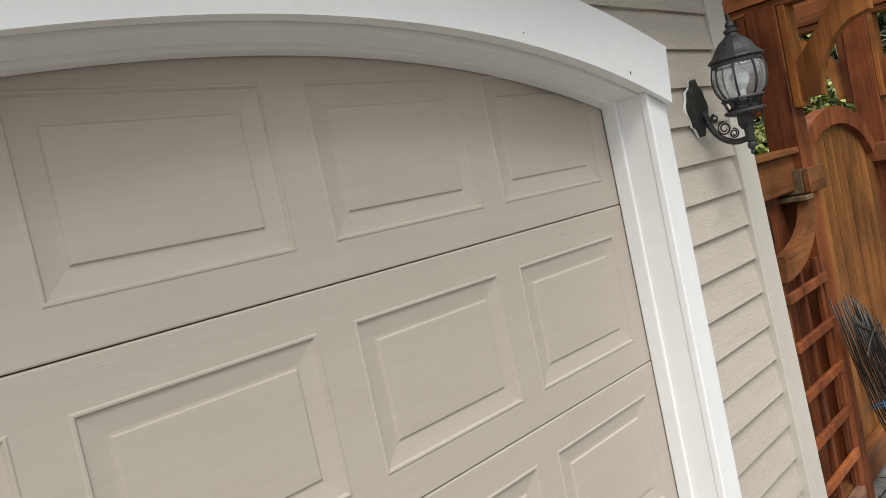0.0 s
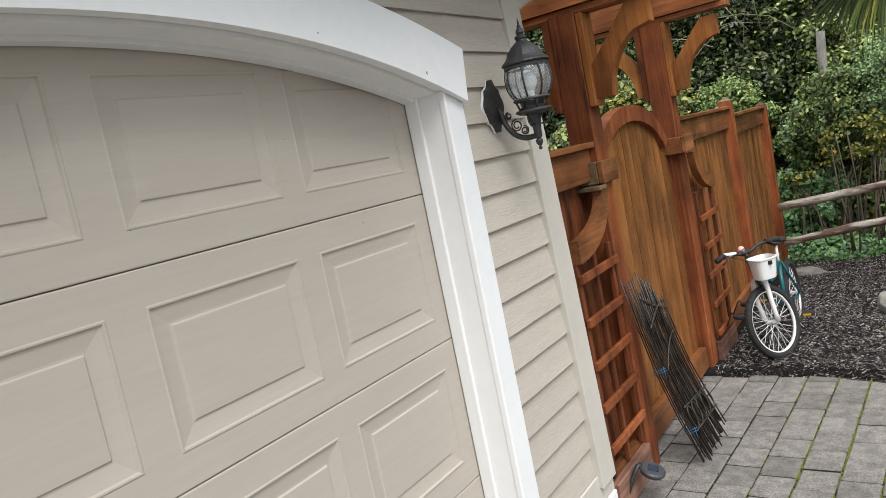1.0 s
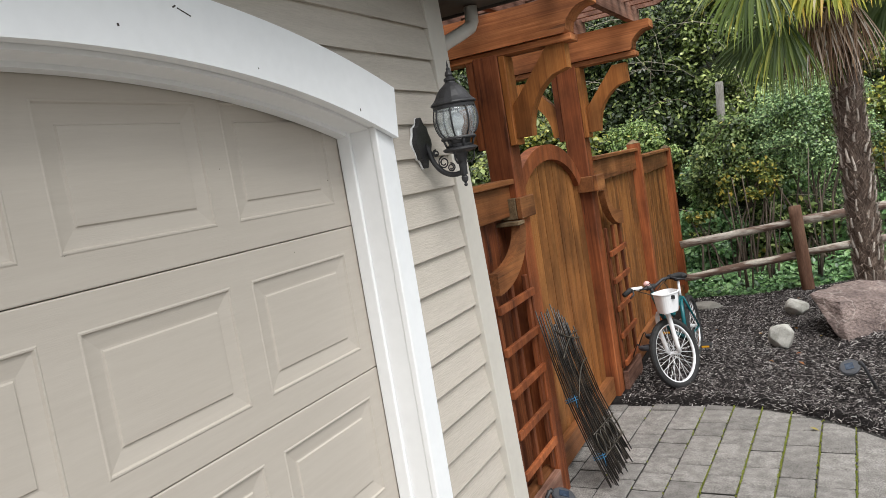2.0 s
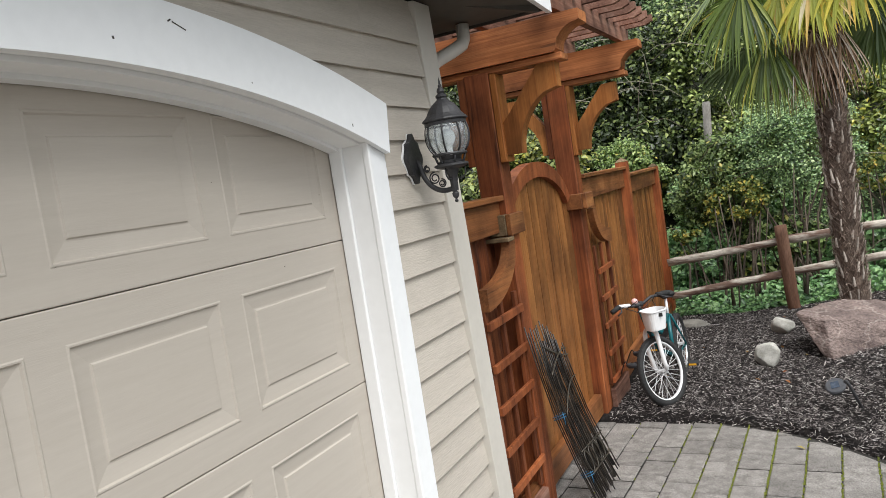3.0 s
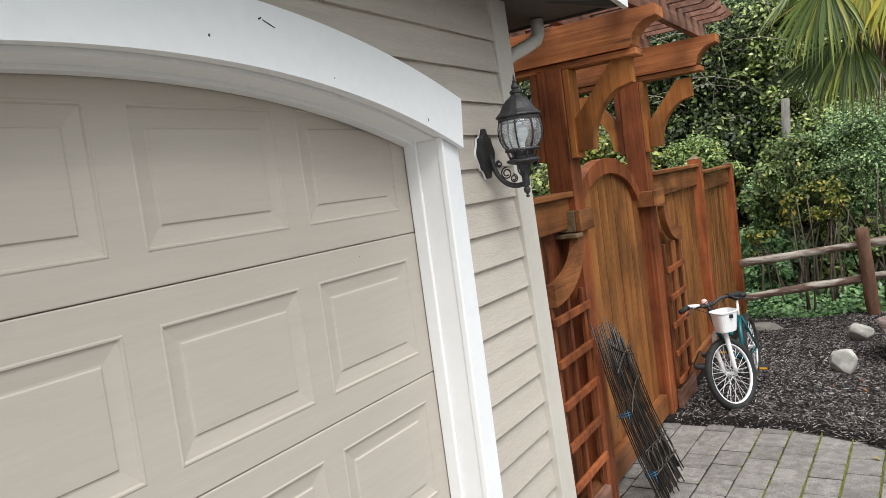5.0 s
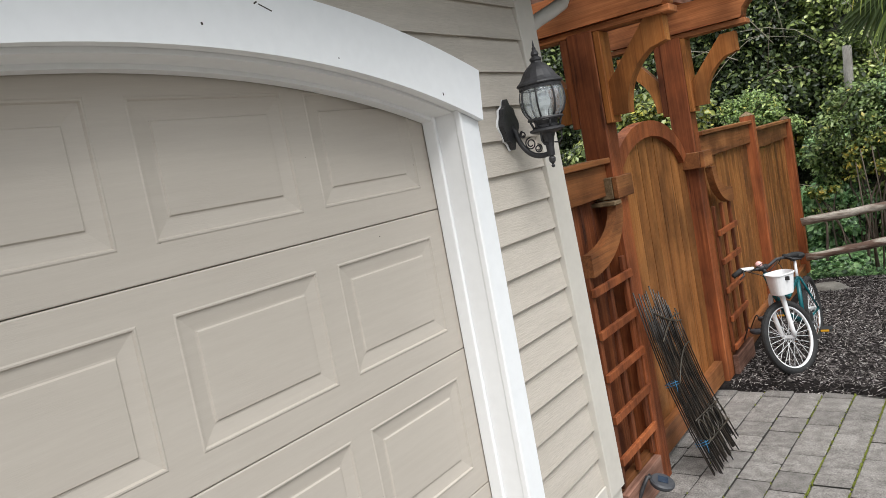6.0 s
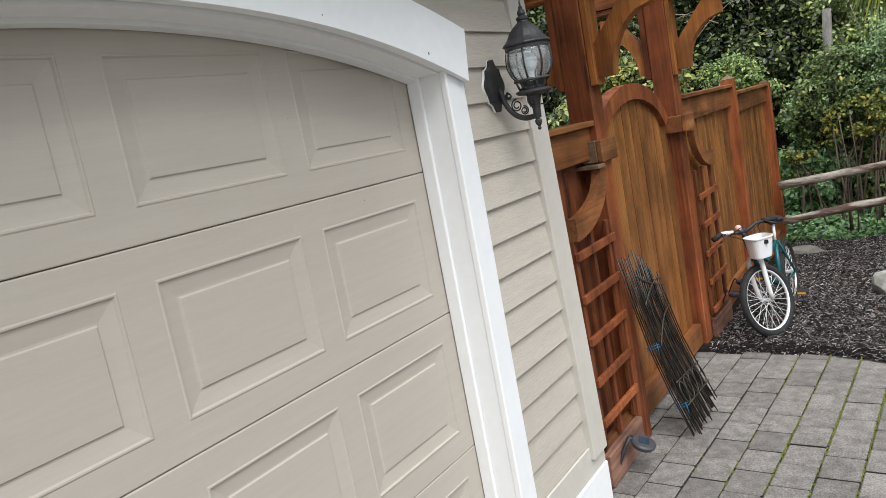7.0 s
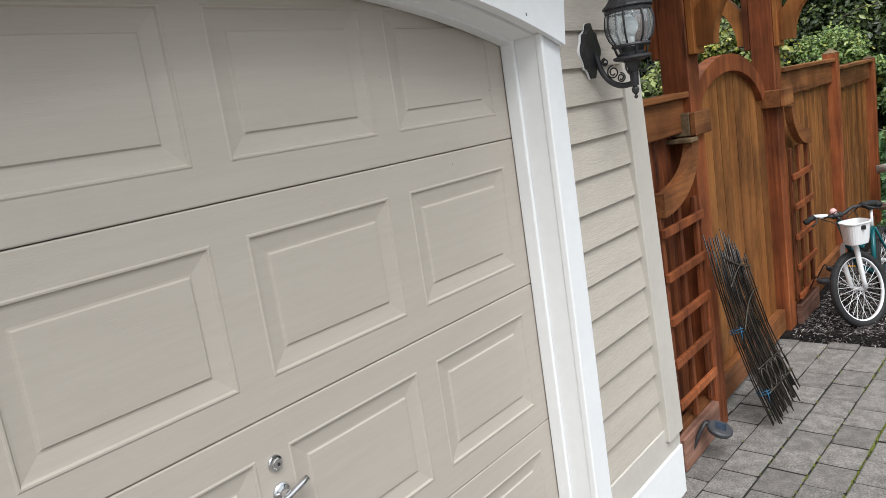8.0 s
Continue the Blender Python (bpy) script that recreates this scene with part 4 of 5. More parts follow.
# ---- solar path lights ----
PLASTIC = material("black_plastic", (0.045, 0.047, 0.053), (0.07, 0.073, 0.08), 0.45, (12, 12, 12), 0.2, 0.001, fine=0.15)
CELL = material("solar_cell", (0.02, 0.03, 0.05), (0.05, 0.07, 0.10), 0.15, (30, 30, 30), 0, fine=0.2)


def solar_light(head, tilt, stake, label, thick=0.0105):
    """A round head on a bent arm, held by a stake in the ground."""
    h = Vector(head)
    t = thing("solar_light", label, "garden light", stake, group="solar path lights")
    bm = bmesh.new()
    lathe(bm, [(0, -0.020), (0.045, -0.020), (0.058, -0.012), (0.064, 0.0), (0.064, 0.010), (0.056, 0.018), (0.0, 0.021)], (0, 0), 26)
    m = Matrix.Translation(h) @ tilt.to_4x4()
    bmesh.ops.transform(bm, matrix=m, verts=bm.verts)
    hd = part("head", bm, PLASTIC, t, smooth=False)
    bm = bmesh.new()
    box(bm, -0.026, -0.026, 0.0205, 0.026, 0.026, 0.0225)
    bmesh.ops.transform(bm, matrix=m, verts=bm.verts)
    part("solar_panel", bm, CELL, hd, "small dark solar cell")
    s = Vector(stake)
    edge = h + tilt @ Vector((0.055, 0, 0.004))
    knee = edge + (s - h).normalized() * 0.02 + Vector((0, 0, 0.035))
    bm = bmesh.new()
    tube(bm, [edge, edge.lerp(knee, 0.6) + Vector((0, 0, 0.012)), knee, knee.lerp(s, 0.2), s - Vector((0, 0, 0.04))], thick, 8)
    part("stake", bm, IRON, t, smooth=True)
    return t


solar_light((1.602, 3.12, 0.030), Euler((radians(34), radians(-14), 0)).to_matrix(), (1.765, 3.14, bed(1.76, 3.14)), "black plastic solar light tilted over the mulch")
solar_light((0.190, 1.215, -0.028), Euler((radians(-8), radians(-20), 3.5)).to_matrix(), (0.045, 1.055, G), "black plastic solar light bent beside the trellis")
for p, s in (((0.225, 3.42, 0.135), (0.09, 3.46, 0.07)), ((0.235, 3.66, 0.165), (0.09, 3.70, 0.10))):
    solar_light(p, Euler((radians(8), radians(4), 3.14)).to_matrix(), s, "black plastic solar light beside the trellis", 0.005)

# ---- child's bicycle ----
RUBBER = material("tyre_rubber", (0.016, 0.016, 0.016), (0.03, 0.03, 0.03), 0.8, (40, 40, 40), 0.3, 0.002, fine=0.2)
ALLOY = material("rim_alloy", (0.78, 0.79, 0.80), (0.86, 0.87, 0.88), 0.3, (6, 6, 6), 0, metal=0.0, fine=0.05)
TEAL = material("teal_paint", (0.008, 0.090, 0.105), (0.013, 0.126, 0.143), 0.25, (0.950, 0.950, 0.950), 0, fine=0.05)
GLOSSWHITE = material("white_enamel", (0.78, 0.78, 0.78), (0.84, 0.84, 0.84), 0.25, (4, 4, 4), 0, fine=0.02)
PINK = material("pink_plastic", (0.75, 0.42, 0.40), (0.82, 0.50, 0.47), 0.4, (4, 4, 4), 0, fine=0.03)
AMBER = material("amber_reflector", (0.62, 0.30, 0.02), (0.72, 0.38, 0.03), 0.25, (9, 9, 9), 0, fine=0.05)
bike = thing("bicycle", "child's teal and white bicycle with white front basket", "bicycle", (0.46, 3.8, bed(0.46, 3.8)))
HUB, REAR, WR = Vector((0.443, 3.36, 0.102)), Vector((0.458, 4.24, 0.085)), 0.243
HEAD = Vector((0.745, -0.667, 0.0)).normalized()
LEAN = Vector((-0.075, 0.0, 1.0)).normalized()
WHEEL_HEAD = Vector((-0.452, -0.892, 0.0)).normalized()


def wheel(c, head, lean, name, rim_paint):
    up = (lean - head * lean.dot(head)).normalized()
    axle = head.cross(up).normalized()
    def on(a, r, off=0.0):
        return c + r * (math.cos(a) * head + math.sin(a) * up) + off * axle
    ring = [2 * math.pi * k / 48 for k in range(48)]
    bm = bmesh.new()
    tube(bm, [on(a, WR + 0.001) for a in ring], 0.025, 10, closed=True)
    w = part(name, bm, RUBBER, bike, "black knobbly tyre", smooth=True)
    bm = bmesh.new()
    for k in range(64):
        a = 2 * math.pi * k / 64
        for s in (-0.013, 0.0, 0.013):
            p = on(a + (0.02 if s == 0 else 0), WR + 0.0235 - abs(s) * 0.3, s)
            made = bmesh.ops.create_cube(bm, size=1)["verts"]
            basis = Matrix((head * -math.sin(a) + up * math.cos(a), axle, head * math.cos(a) + up * math.sin(a))).transposed().to_4x4()
            bmesh.ops.transform(bm, matrix=Matrix.Translation(p) @ basis @ Matrix.Diagonal((0.013, 0.009, 0.007, 1)), verts=made)
    part("tread", bm, RUBBER, w)
    bm = bmesh.new()
    prof = [(WR - 0.016, -0.013), (WR - 0.028, -0.011), (WR - 0.030, 0.0), (WR - 0.028, 0.011), (WR - 0.016, 0.013)]
    rings = [[bm.verts.new(on(a, r, o)) for a in ring] for r, o in prof]
    for k in range(len(prof)):
        p, q = rings[k], rings[(k + 1) % len(prof)]
        for i in range(48):
            bm.faces.new((p[i], p[(i + 1) % 48], q[(i + 1) % 48], q[i]))
    part("rim", bm, rim_paint, w, "alloy rim", smooth=True)
    bm = bmesh.new()
    tube(bm, [c - axle * 0.042, c - axle * 0.03, c + axle * 0.03, c + axle * 0.042], 0.014, 10)
    part("hub", bm, ALLOY, w, smooth=True)
    for k in range(28):
        a = 2 * math.pi * k / 28
        s = 0.028 if k % 2 else -0.028
        bm = bmesh.new()
        tube(bm, [on(a + (1.2 if k % 4 < 2 else -1.2), 0.016, s), on(a, WR - 0.029)], 0.0017, 4, cap=False)
        part("spoke", bm, ALLOY, w)
    return up, axle


up, axle = wheel(HUB, WHEEL_HEAD, Vector((-0.26, 0.0, 1.0)).normalized(), "front_wheel", ALLOY)
BODY = (HUB - REAR)
BODY.z = 0
BODY.normalize()
wheel(REAR, BODY, LEAN, "rear_wheel", CHROME)
crown = HUB + up * (WR + 0.040)
for s in (-1, 1):
    bm = bmesh.new()
    tube(bm, [HUB + axle * 0.050 * s, HUB.lerp(crown, 0.2) + axle * 0.055 * s + WHEEL_HEAD * 0.010, HUB.lerp(crown, 0.55) + axle * 0.060 * s + WHEEL_HEAD * 0.012, HUB.lerp(crown, 0.85) + axle * 0.060 * s + WHEEL_HEAD * 0.008, crown + axle * 0.054 * s + up * 0.012, crown + axle * 0.034 * s + up * 0.036, crown + up * 0.044], 0.015, 10, taper=0.021)
    part("fork_leg", bm, GLOSSWHITE, bike, "white fork leg", smooth=True)
# the handlebar sits turned in the steering tube
head_up = (LEAN - HEAD * LEAN.dot(HEAD)).normalized()
axle = HEAD.cross(head_up).normalized()
steer = (head_up - HEAD * 0.40).normalized()
head_top = crown + steer * 0.205
def pipe(name, pts, r, mat=TEAL, label="", taper=None):
    bm = bmesh.new()
    tube(bm, pts, r, 12, taper=taper)
    return part(name, bm, mat, bike, label, smooth=True)
pipe("head_tube", [crown + up * 0.02, head_top], 0.022)
crank = REAR + BODY * 0.36 + Vector((0, 0, -0.01))
seat_low, seat_top = crank + LEAN * 0.33 - BODY * 0.10, crank + LEAN * 0.47 - BODY * 0.14
pipe("down_tube", [crown + steer * 0.05, crown.lerp(crank, 0.35) - Vector((0, 0, 0.06)), crank], 0.02, TEAL, "teal frame tube")
pipe("top_tube", [crown + steer * 0.10, crown.lerp(seat_low, 0.5) - Vector((0, 0, 0.07)), seat_low], 0.016)
pipe("seat_tube", [crank, seat_low], 0.017)
pipe("seat_post", [seat_low, seat_top], 0.012, ALLOY)
for s in (-1, 1):
    sx = Vector((0.05 * s, 0, 0))
    pipe("chain_stay", [crank + sx * 0.5, REAR + sx], 0.009)
    pipe("seat_stay", [seat_low + sx * 0.4, REAR + sx], 0.009, TEAL)
bm = bmesh.new()
bmesh.ops.create_icosphere(bm, subdivisions=3, radius=1.0)
bmesh.ops.transform(bm, matrix=Matrix.Translation(seat_top + Vector((0, 0.02, 0.02))) @ Matrix.Diagonal((0.075, 0.125, 0.03, 1)), verts=bm.verts)
for v in bm.verts:
    if v.co.y < seat_top.y:
        v.co.x = seat_top.x + (v.co.x - seat_top.x) * 0.45
part("saddle", bm, RUBBER, bike, "black saddle", smooth=True)
for s in (-1, 1):
    pd = crank + Vector((0.11 * s, -0.02 if s > 0 else 0.02, 0.10 * -s * 0.6))
    pipe("crank_arm", [crank + Vector((0.05 * s, 0, 0)), pd - Vector((0.03 * s, 0, 0))], 0.009, ALLOY)
    bm = bmesh.new()
    box(bm, pd.x, pd.y - 0.045, pd.z - 0.012, pd.x + 0.085 * s, pd.y + 0.045, pd.z + 0.012, 0.004)
    p = part("pedal", bm, RUBBER, bike, "black plastic pedal")
    bm = bmesh.new()
    box(bm, pd.x + 0.012 * s, pd.y - 0.05, pd.z - 0.007, pd.x + 0.07 * s, pd.y - 0.0455, pd.z + 0.007)
    part("reflector", bm, AMBER, p, "amber pedal reflector")
bm = bmesh.new()
lathe(bm, [(0.075, -0.004), (0.078, 0.0), (0.075, 0.004), (0.02, 0.004), (0.02, -0.004), (0.075, -0.004)], (0, 0), 26)
bmesh.ops.transform(bm, matrix=Matrix.Translation(crank + Vector((0.055, 0, 0))) @ pose(0, 0, 0, 0, 90, 0), verts=bm.verts)
part("chainring", bm, IRON, bike)
bar = head_top + steer * 0.045
barx = axle if axle.x > 0 else -axle
pipe("stem", [head_top, bar], 0.014, IRON)
L, R = bar - barx * 0.245 + Vector((-0.0, 0.02, 0.0)), bar + barx * 0.285 + Vector((0, 0.02, 0.02))
pipe("handlebar", [L, bar - barx * 0.13 + steer * 0.02, bar - barx * 0.05, bar + barx * 0.05, bar + barx * 0.13 + steer * 0.03, R], 0.012, IRON, "black handlebar")
for e, s in ((L, -1), (R, 1)):
    inn = e.lerp(bar - barx * 0.13 * -s + steer * 0.04, 0.62)
    if s < 0:
        pipe("grip_sleeve", [inn, inn.lerp(bar, 0.55)], 0.016, GLOSSWHITE, "white handlebar sleeve")
    pipe("grip", [e + (e - inn).normalized() * 0.012, inn], 0.0185, RUBBER, "black rubber grip")
    pipe("brake_lever", [inn + HEAD * 0.02, inn.lerp(e, 0.4) + HEAD * 0.055 - steer * 0.02, e + HEAD * 0.045 - steer * 0.03], 0.006, IRON)
bm = bmesh.new()
bmesh.ops.create_icosphere(bm, subdivisions=2, radius=0.026)
bmesh.ops.transform(bm, matrix=Matrix.Translation(bar - barx * 0.02 + steer * 0.03), verts=bm.verts)
part("bell", bm, PINK, bike, "pale pink bell", smooth=True)
for k, off in enumerate((0.10, -0.06)):
    pipe("brake_cable", [bar + barx * 0.12 * (1 - 2 * k) + HEAD * 0.02, bar + HEAD * 0.11 + steer * 0.06 + barx * off, bar + HEAD * 0.05 - steer * 0.03, crown + steer * 0.03 + axle * 0.02], 0.0032, RUBBER)
# basket: tapered tub with ribbed sides and a rolled rim
bc = bar + HEAD * 0.160 - steer * 0.03
def tub(t, r, a):
    ca, sa = math.cos(a), math.sin(a)
    sq = (abs(ca) ** 3.2 + abs(sa) ** 3.2) ** (-1 / 3.2)
    return Vector((bc.x, bc.y, bc.z)) + barx * (0.088 * r * ca * sq) + HEAD * (0.080 * r * sa * sq) + Vector((-0.02, 0, 1)) * (t * 0.95 - 0.145)
bm = bmesh.new()
rows = []
for t, r in ((0.0, 0.0), (0.0, 0.78), (0.01, 0.80), (0.145, 0.97), (0.150, 1.05), (0.158, 1.06), (0.160, 0.96), (0.015, 0.78), (0.008, 0.0)):
    rows.append([bm.verts.new(tub(t, max(r, 0.01) + (0.010 * (k % 2) if 0.005 < t < 0.146 and r < 1 else 0), 2 * math.pi * k / 72)) for k in range(72)])
for p, q in zip(rows, rows[1:]):
    for k in range(72):
        bm.faces.new((p[k], p[(k + 1) % 72], q[(k + 1) % 72], q[k]))
bsk = part("basket", bm, GLOSSWHITE, bike, "white plastic front basket")
bm = bmesh.new()
c = tub(0.125, 0.99, math.pi / 2 * (1 if HEAD.y < 0 else 1))
box(bm, c.x - 0.016, c.y - 0.008, c.z - 0.014, c.x + 0.016, c.y + 0.004, c.z + 0.014, 0.002)
part("buckle", bm, RUBBER, bsk, "small black strap slot")

for s, drop in ((-1, 0.02), (1, 0.05)):
    end = bar + barx * 0.13 * s
    pipe("brake_cable", [end + HEAD * 0.01, end + HEAD * 0.075 - steer * drop - barx * 0.03 * s, bar + HEAD * 0.095 - steer * (0.07 + drop) + barx * 0.02 * s, crown + HEAD * 0.03 + axle * 0.03 * s], 0.003, RUBBER)
pipe("stem_clamp", [bar - barx * 0.035, bar + barx * 0.035], 0.021, IRON)

# ---- palm ----
BARK = material("palm_fibre", (0.075, 0.052, 0.040), (0.21, 0.155, 0.12), 0.9, (16, 16, 5), 0.9, 0.02, fine=0.35)
FIBRE = leafy("palm_fibre_hair", [(0.0, (0.07, 0.048, 0.037)), (0.6, (0.20, 0.145, 0.115)), (1.0, (0.42, 0.34, 0.28))], 0.8, 0.2, 0.0)
GREENFROND = leafy("green_frond", [(0.0, (0.048, 0.084, 0.018)), (0.55, (0.163, 0.237, 0.048)), (0.9, (0.324, 0.383, 0.074)), (1.0, (0.540, 0.473, 0.074))], 0.35, 0.5, 0.3)
YELLOWFROND = leafy("yellow_frond", [(0.0, (0.24, 0.28, 0.05)), (0.45, (0.46, 0.47, 0.08)), (0.75, (0.7, 0.6, 0.1)), (0.92, (0.72, 0.46, 0.09)), (1.0, (0.8, 0.74, 0.52))], 0.4, 0.4, 0.3)
DARKFROND = leafy("dark_frond", [(0.0, (0.048, 0.080, 0.029)), (1.0, (0.104, 0.144, 0.045))], 0.4, 0.4, 0.25)
DEADFROND = leafy("dead_frond", [(0.0, (0.09, 0.05, 0.03)), (0.55, (0.26, 0.16, 0.10)), (0.85, (0.46, 0.35, 0.26)), (1.0, (0.66, 0.60, 0.54))], 0.7, 0.2, 0.15)
OLDBASE = material("cut_leaf_base", (0.28, 0.23, 0.19), (0.60, 0.54, 0.47), 0.8, (20, 20, 8), 0.5, 0.006, fine=0.35, spread=0.3)
PB = Vector((1.885, 5.35, bed(1.88, 5.35)))
CROWN = Vector((1.838, 5.35, 2.60))
palm = thing("fan_palm", "fan palm with shaggy fibrous trunk and drooping fronds", "palm tree", PB)
bm = bmesh.new()
ringn, seg = 22, 60
rows = []
for j in range(seg + 1):
    t = j / seg
    p = PB.lerp(CROWN, t)
    r = 0.110 + 0.055 * max(0, 1 - t * 9) ** 1.5 - 0.008 * t
    row = []
    for k in range(ringn):
        a = 2 * math.pi * k / ringn
        rr = r + 0.016 * noise.noise((math.cos(a) * 3, math.sin(a) * 3, t * 16)) + 0.012 * ((t * 15 + k / ringn * 3) % 1.0)
        row.append(bm.verts.new(p + Vector((rr * math.cos(a), rr * math.sin(a), 0))))
    rows.append(row)
for p, q in zip(rows, rows[1:]):
    for k in range(ringn):
        bm.faces.new((p[k], p[(k + 1) % ringn], q[(k + 1) % ringn], q[k]))
part("trunk", bm, BARK, palm, smooth=True)
rng = random.Random(7)


def ribbons(name, strips, mat, parent, label=""):
    """Many narrow folded strips, each a list of (place, half width, side)."""
    verts, faces = [], []
    for st in strips:
        n = len(verts)
        for p, w, side, lift in st:
            verts += [tuple(p - side * w + lift), tuple(p), tuple(p + side * w + lift)]
        for i in range(len(st) - 1):
            a = n + 3 * i
            faces += [(a, a + 1, a + 4, a + 3), (a + 1, a + 2, a + 5, a + 4)]
    me = bpy.data.meshes.new(name)
    me.from_pydata(verts, [], faces)
    me.materials.append(mat)
    ob = new(name, me)
    attach(ob, parent)
    return tagged(ob, label)


hair = []
for i in range(3400):
    t, a = rng.random() ** 0.9, rng.uniform(0, 6.283)
    c = PB.lerp(CROWN, t)
    out = Vector((math.cos(a), math.sin(a), 0))
    side = Vector((-math.sin(a), math.cos(a), 0))
    r = 0.112 + 0.05 * max(0, 1 - t * 9) ** 1.5
    l = rng.uniform(0.05, 0.13)
    sl = rng.uniform(-0.8, 0.8)
    p0, p1, p2 = c + out * r, c + out * (r + 0.02) + side * l * sl * 0.5 + Vector((0, 0, l * 0.45)), c + out * (r + rng.uniform(0.015, 0.05)) + side * l * sl + Vector((0, 0, l * rng.uniform(0.2, 0.9)))
    w = rng.uniform(0.0015, 0.007)
    hair.append([(p0, w, side, out * 0.002), (p1, w * 0.8, side, out * 0.002), (p2, w * 0.2, side, out * 0.001)])
ribbons("trunk_fibre", hair, FIBRE, palm, "loose brown trunk fibre")
for i in range(120):
    t = 0.04 + 0.94 * (i / 120) + rng.uniform(-0.01, 0.01)
    a = i * 2.4 + rng.uniform(-0.3, 0.3)
    c = PB.lerp(CROWN, t)
    out, side = Vector((math.cos(a), math.sin(a), 0)), Vector((-math.sin(a), math.cos(a), 0))
    bm = bmesh.new()
    p = c + out * 0.113
    tube(bm, [p - Vector((0, 0, 0.05)), p + out * 0.014, p + out * 0.022 + side * rng.uniform(-0.02, 0.02) + Vector((0, 0, rng.uniform(0.03, 0.08)))], rng.uniform(0.010, 0.018), 5, taper=0.007)
    part("leaf_base", bm, OLDBASE, palm, "cut grey leaf base")


def fan(hub, fwd, side, radius, mat, spread, n, seed, droop=0.5, width=0.021):
    """A fan leaf hanging from the end of an arched stalk: narrow folded leaflets spread round the hub."""
    r = random.Random(seed)
    hub, fwd = Vector(hub), Vector(fwd).normalized()
    side = Vector(side)
    side = (side - fwd * side.dot(fwd)).normalized()
    nrm = fwd.cross(side).normalized()
    o = CROWN + Vector((r.uniform(-0.04, 0.04), r.uniform(-0.04, 0.04), r.uniform(-0.12, 0.05)))
    mid = o.lerp(hub, 0.55) + Vector((0, 0, 0.16 * (hub - o).length))
    pts = [o.lerp(mid, t).lerp(mid.lerp(hub, t), t) for t in [i / 8 for i in range(9)]]
    bm = bmesh.new()
    tube(bm, pts, 0.014, 6, taper=0.008)
    f = part("frond_stalk", bm, mat, palm, smooth=True)
    out = []
    for i in range(n):
        a = radians(-spread + 2 * spread * i / (n - 1) + r.uniform(-1.5, 1.5))
        dd = (fwd * math.cos(a) + side * math.sin(a) + nrm * r.uniform(-0.06, 0.06)).normalized()
        ln = radius * (0.78 + 0.22 * math.cos(a * 0.8)) * r.uniform(0.88, 1.06)
        across = dd.cross(nrm).normalized()
        st, p, kink = [], hub.copy(), r.uniform(0.5, 0.95)
        for k in range(9):
            t = k / 8
            w = width * (0.45 + 1.1 * t if t < 0.5 else 2.0 * (1 - t) + 0.02)
            st.append((p.copy(), max(w, 0.0012), across, nrm * w * 0.5))
            dd = (dd + Vector((0, 0, -1)) * droop * (0.03 + 0.28 * t * t) * (1.8 if t > kink else 1.0) + Vector((r.gauss(0, 0.015), r.gauss(0, 0.015), 0))).normalized()
            p = p + dd * ln / 8
        out.append(st)
    ribbons("leaf_blade", out, mat, f)


X, Y, Z = CROWN
fan((X - 0.44, Y - 0.28, Z + 0.04), (-0.10, -0.18, -1.0), (1.0, -0.2, 0.0), 0.80, GREENFROND, 36, 46, 1, 0.9, 0.012)
fan((X - 0.60, Y - 0.36, Z + 0.50), (-0.20, -0.22, -0.95), (1.0, -0.3, -0.1), 0.80, GREENFROND, 44, 40, 2, 1.0, 0.016)
fan((X - 0.66, Y + 0.32, Z + 0.02), (-0.22, 0.1, -0.95), (0.9, 0.3, -0.2), 0.62, DARKFROND, 58, 30, 3)
fan((X - 0.06, Y - 0.46, Z + 0.40), (0.0, -0.35, -0.95), (1.0, 0.0, 0.0), 0.62, YELLOWFROND, 44, 36, 4, 0.95, 0.018)
fan((X + 0.22, Y - 0.44, Z + 0.46), (0.16, -0.35, -0.92), (1.0, 0.2, 0.1), 0.62, YELLOWFROND, 50, 36, 5, 0.95, 0.018)
fan((X - 0.30, Y - 0.40, Z + 0.40), (-0.16, -0.30, -0.95), (1.0, -0.2, 0.0), 0.60, YELLOWFROND, 38, 30, 14, 0.95, 0.017)
fan((X - 0.22, Y - 0.10, Z + 0.10), (-0.12, -0.1, -1.0), (1.0, -0.1, 0.0), 0.80, GREENFROND, 30, 18, 15, 0.4, 0.013)
fan((X + 0.44, Y - 0.02, Z + 0.10), (0.30, -0.1, -0.9), (0.9, -0.1, 0.3), 0.70, DARKFROND, 74, 34, 6)
fan((X + 0.62, Y + 0.12, Z + 0.10), (0.4, 0.1, -0.9), (0.8, 0.1, 0.4), 0.72, GREENFROND, 66, 34, 7)
fan((X + 0.10, Y + 0.60, Z + 0.30), (0.1, 0.65, -0.7), (1.0, 0.0, 0.0), 0.72, DARKFROND, 80, 34, 8)
fan((X - 0.45, Y + 0.45, Z + 0.62), (-0.6, 0.5, -0.25), (0.6, 0.6, 0.0), 0.80, GREENFROND, 95, 34, 9)
fan((X - 0.80, Y + 0.02, Z + 0.62), (-0.75, 0.0, -0.65), (0.1, 1.0, 0.3), 0.62, GREENFROND, 80, 34, 10)
fan((X + 0.42, Y - 0.32, Z + 0.75), (0.6, -0.5, -0.2), (0.5, 0.7, 0.0), 0.80, GREENFROND, 100, 34, 11)
fan((X - 0.20, Y - 0.40, Z + 0.85), (-0.3, -0.8, -0.1), (1.0, -0.3, 0.0), 0.80, GREENFROND, 100, 34, 12)
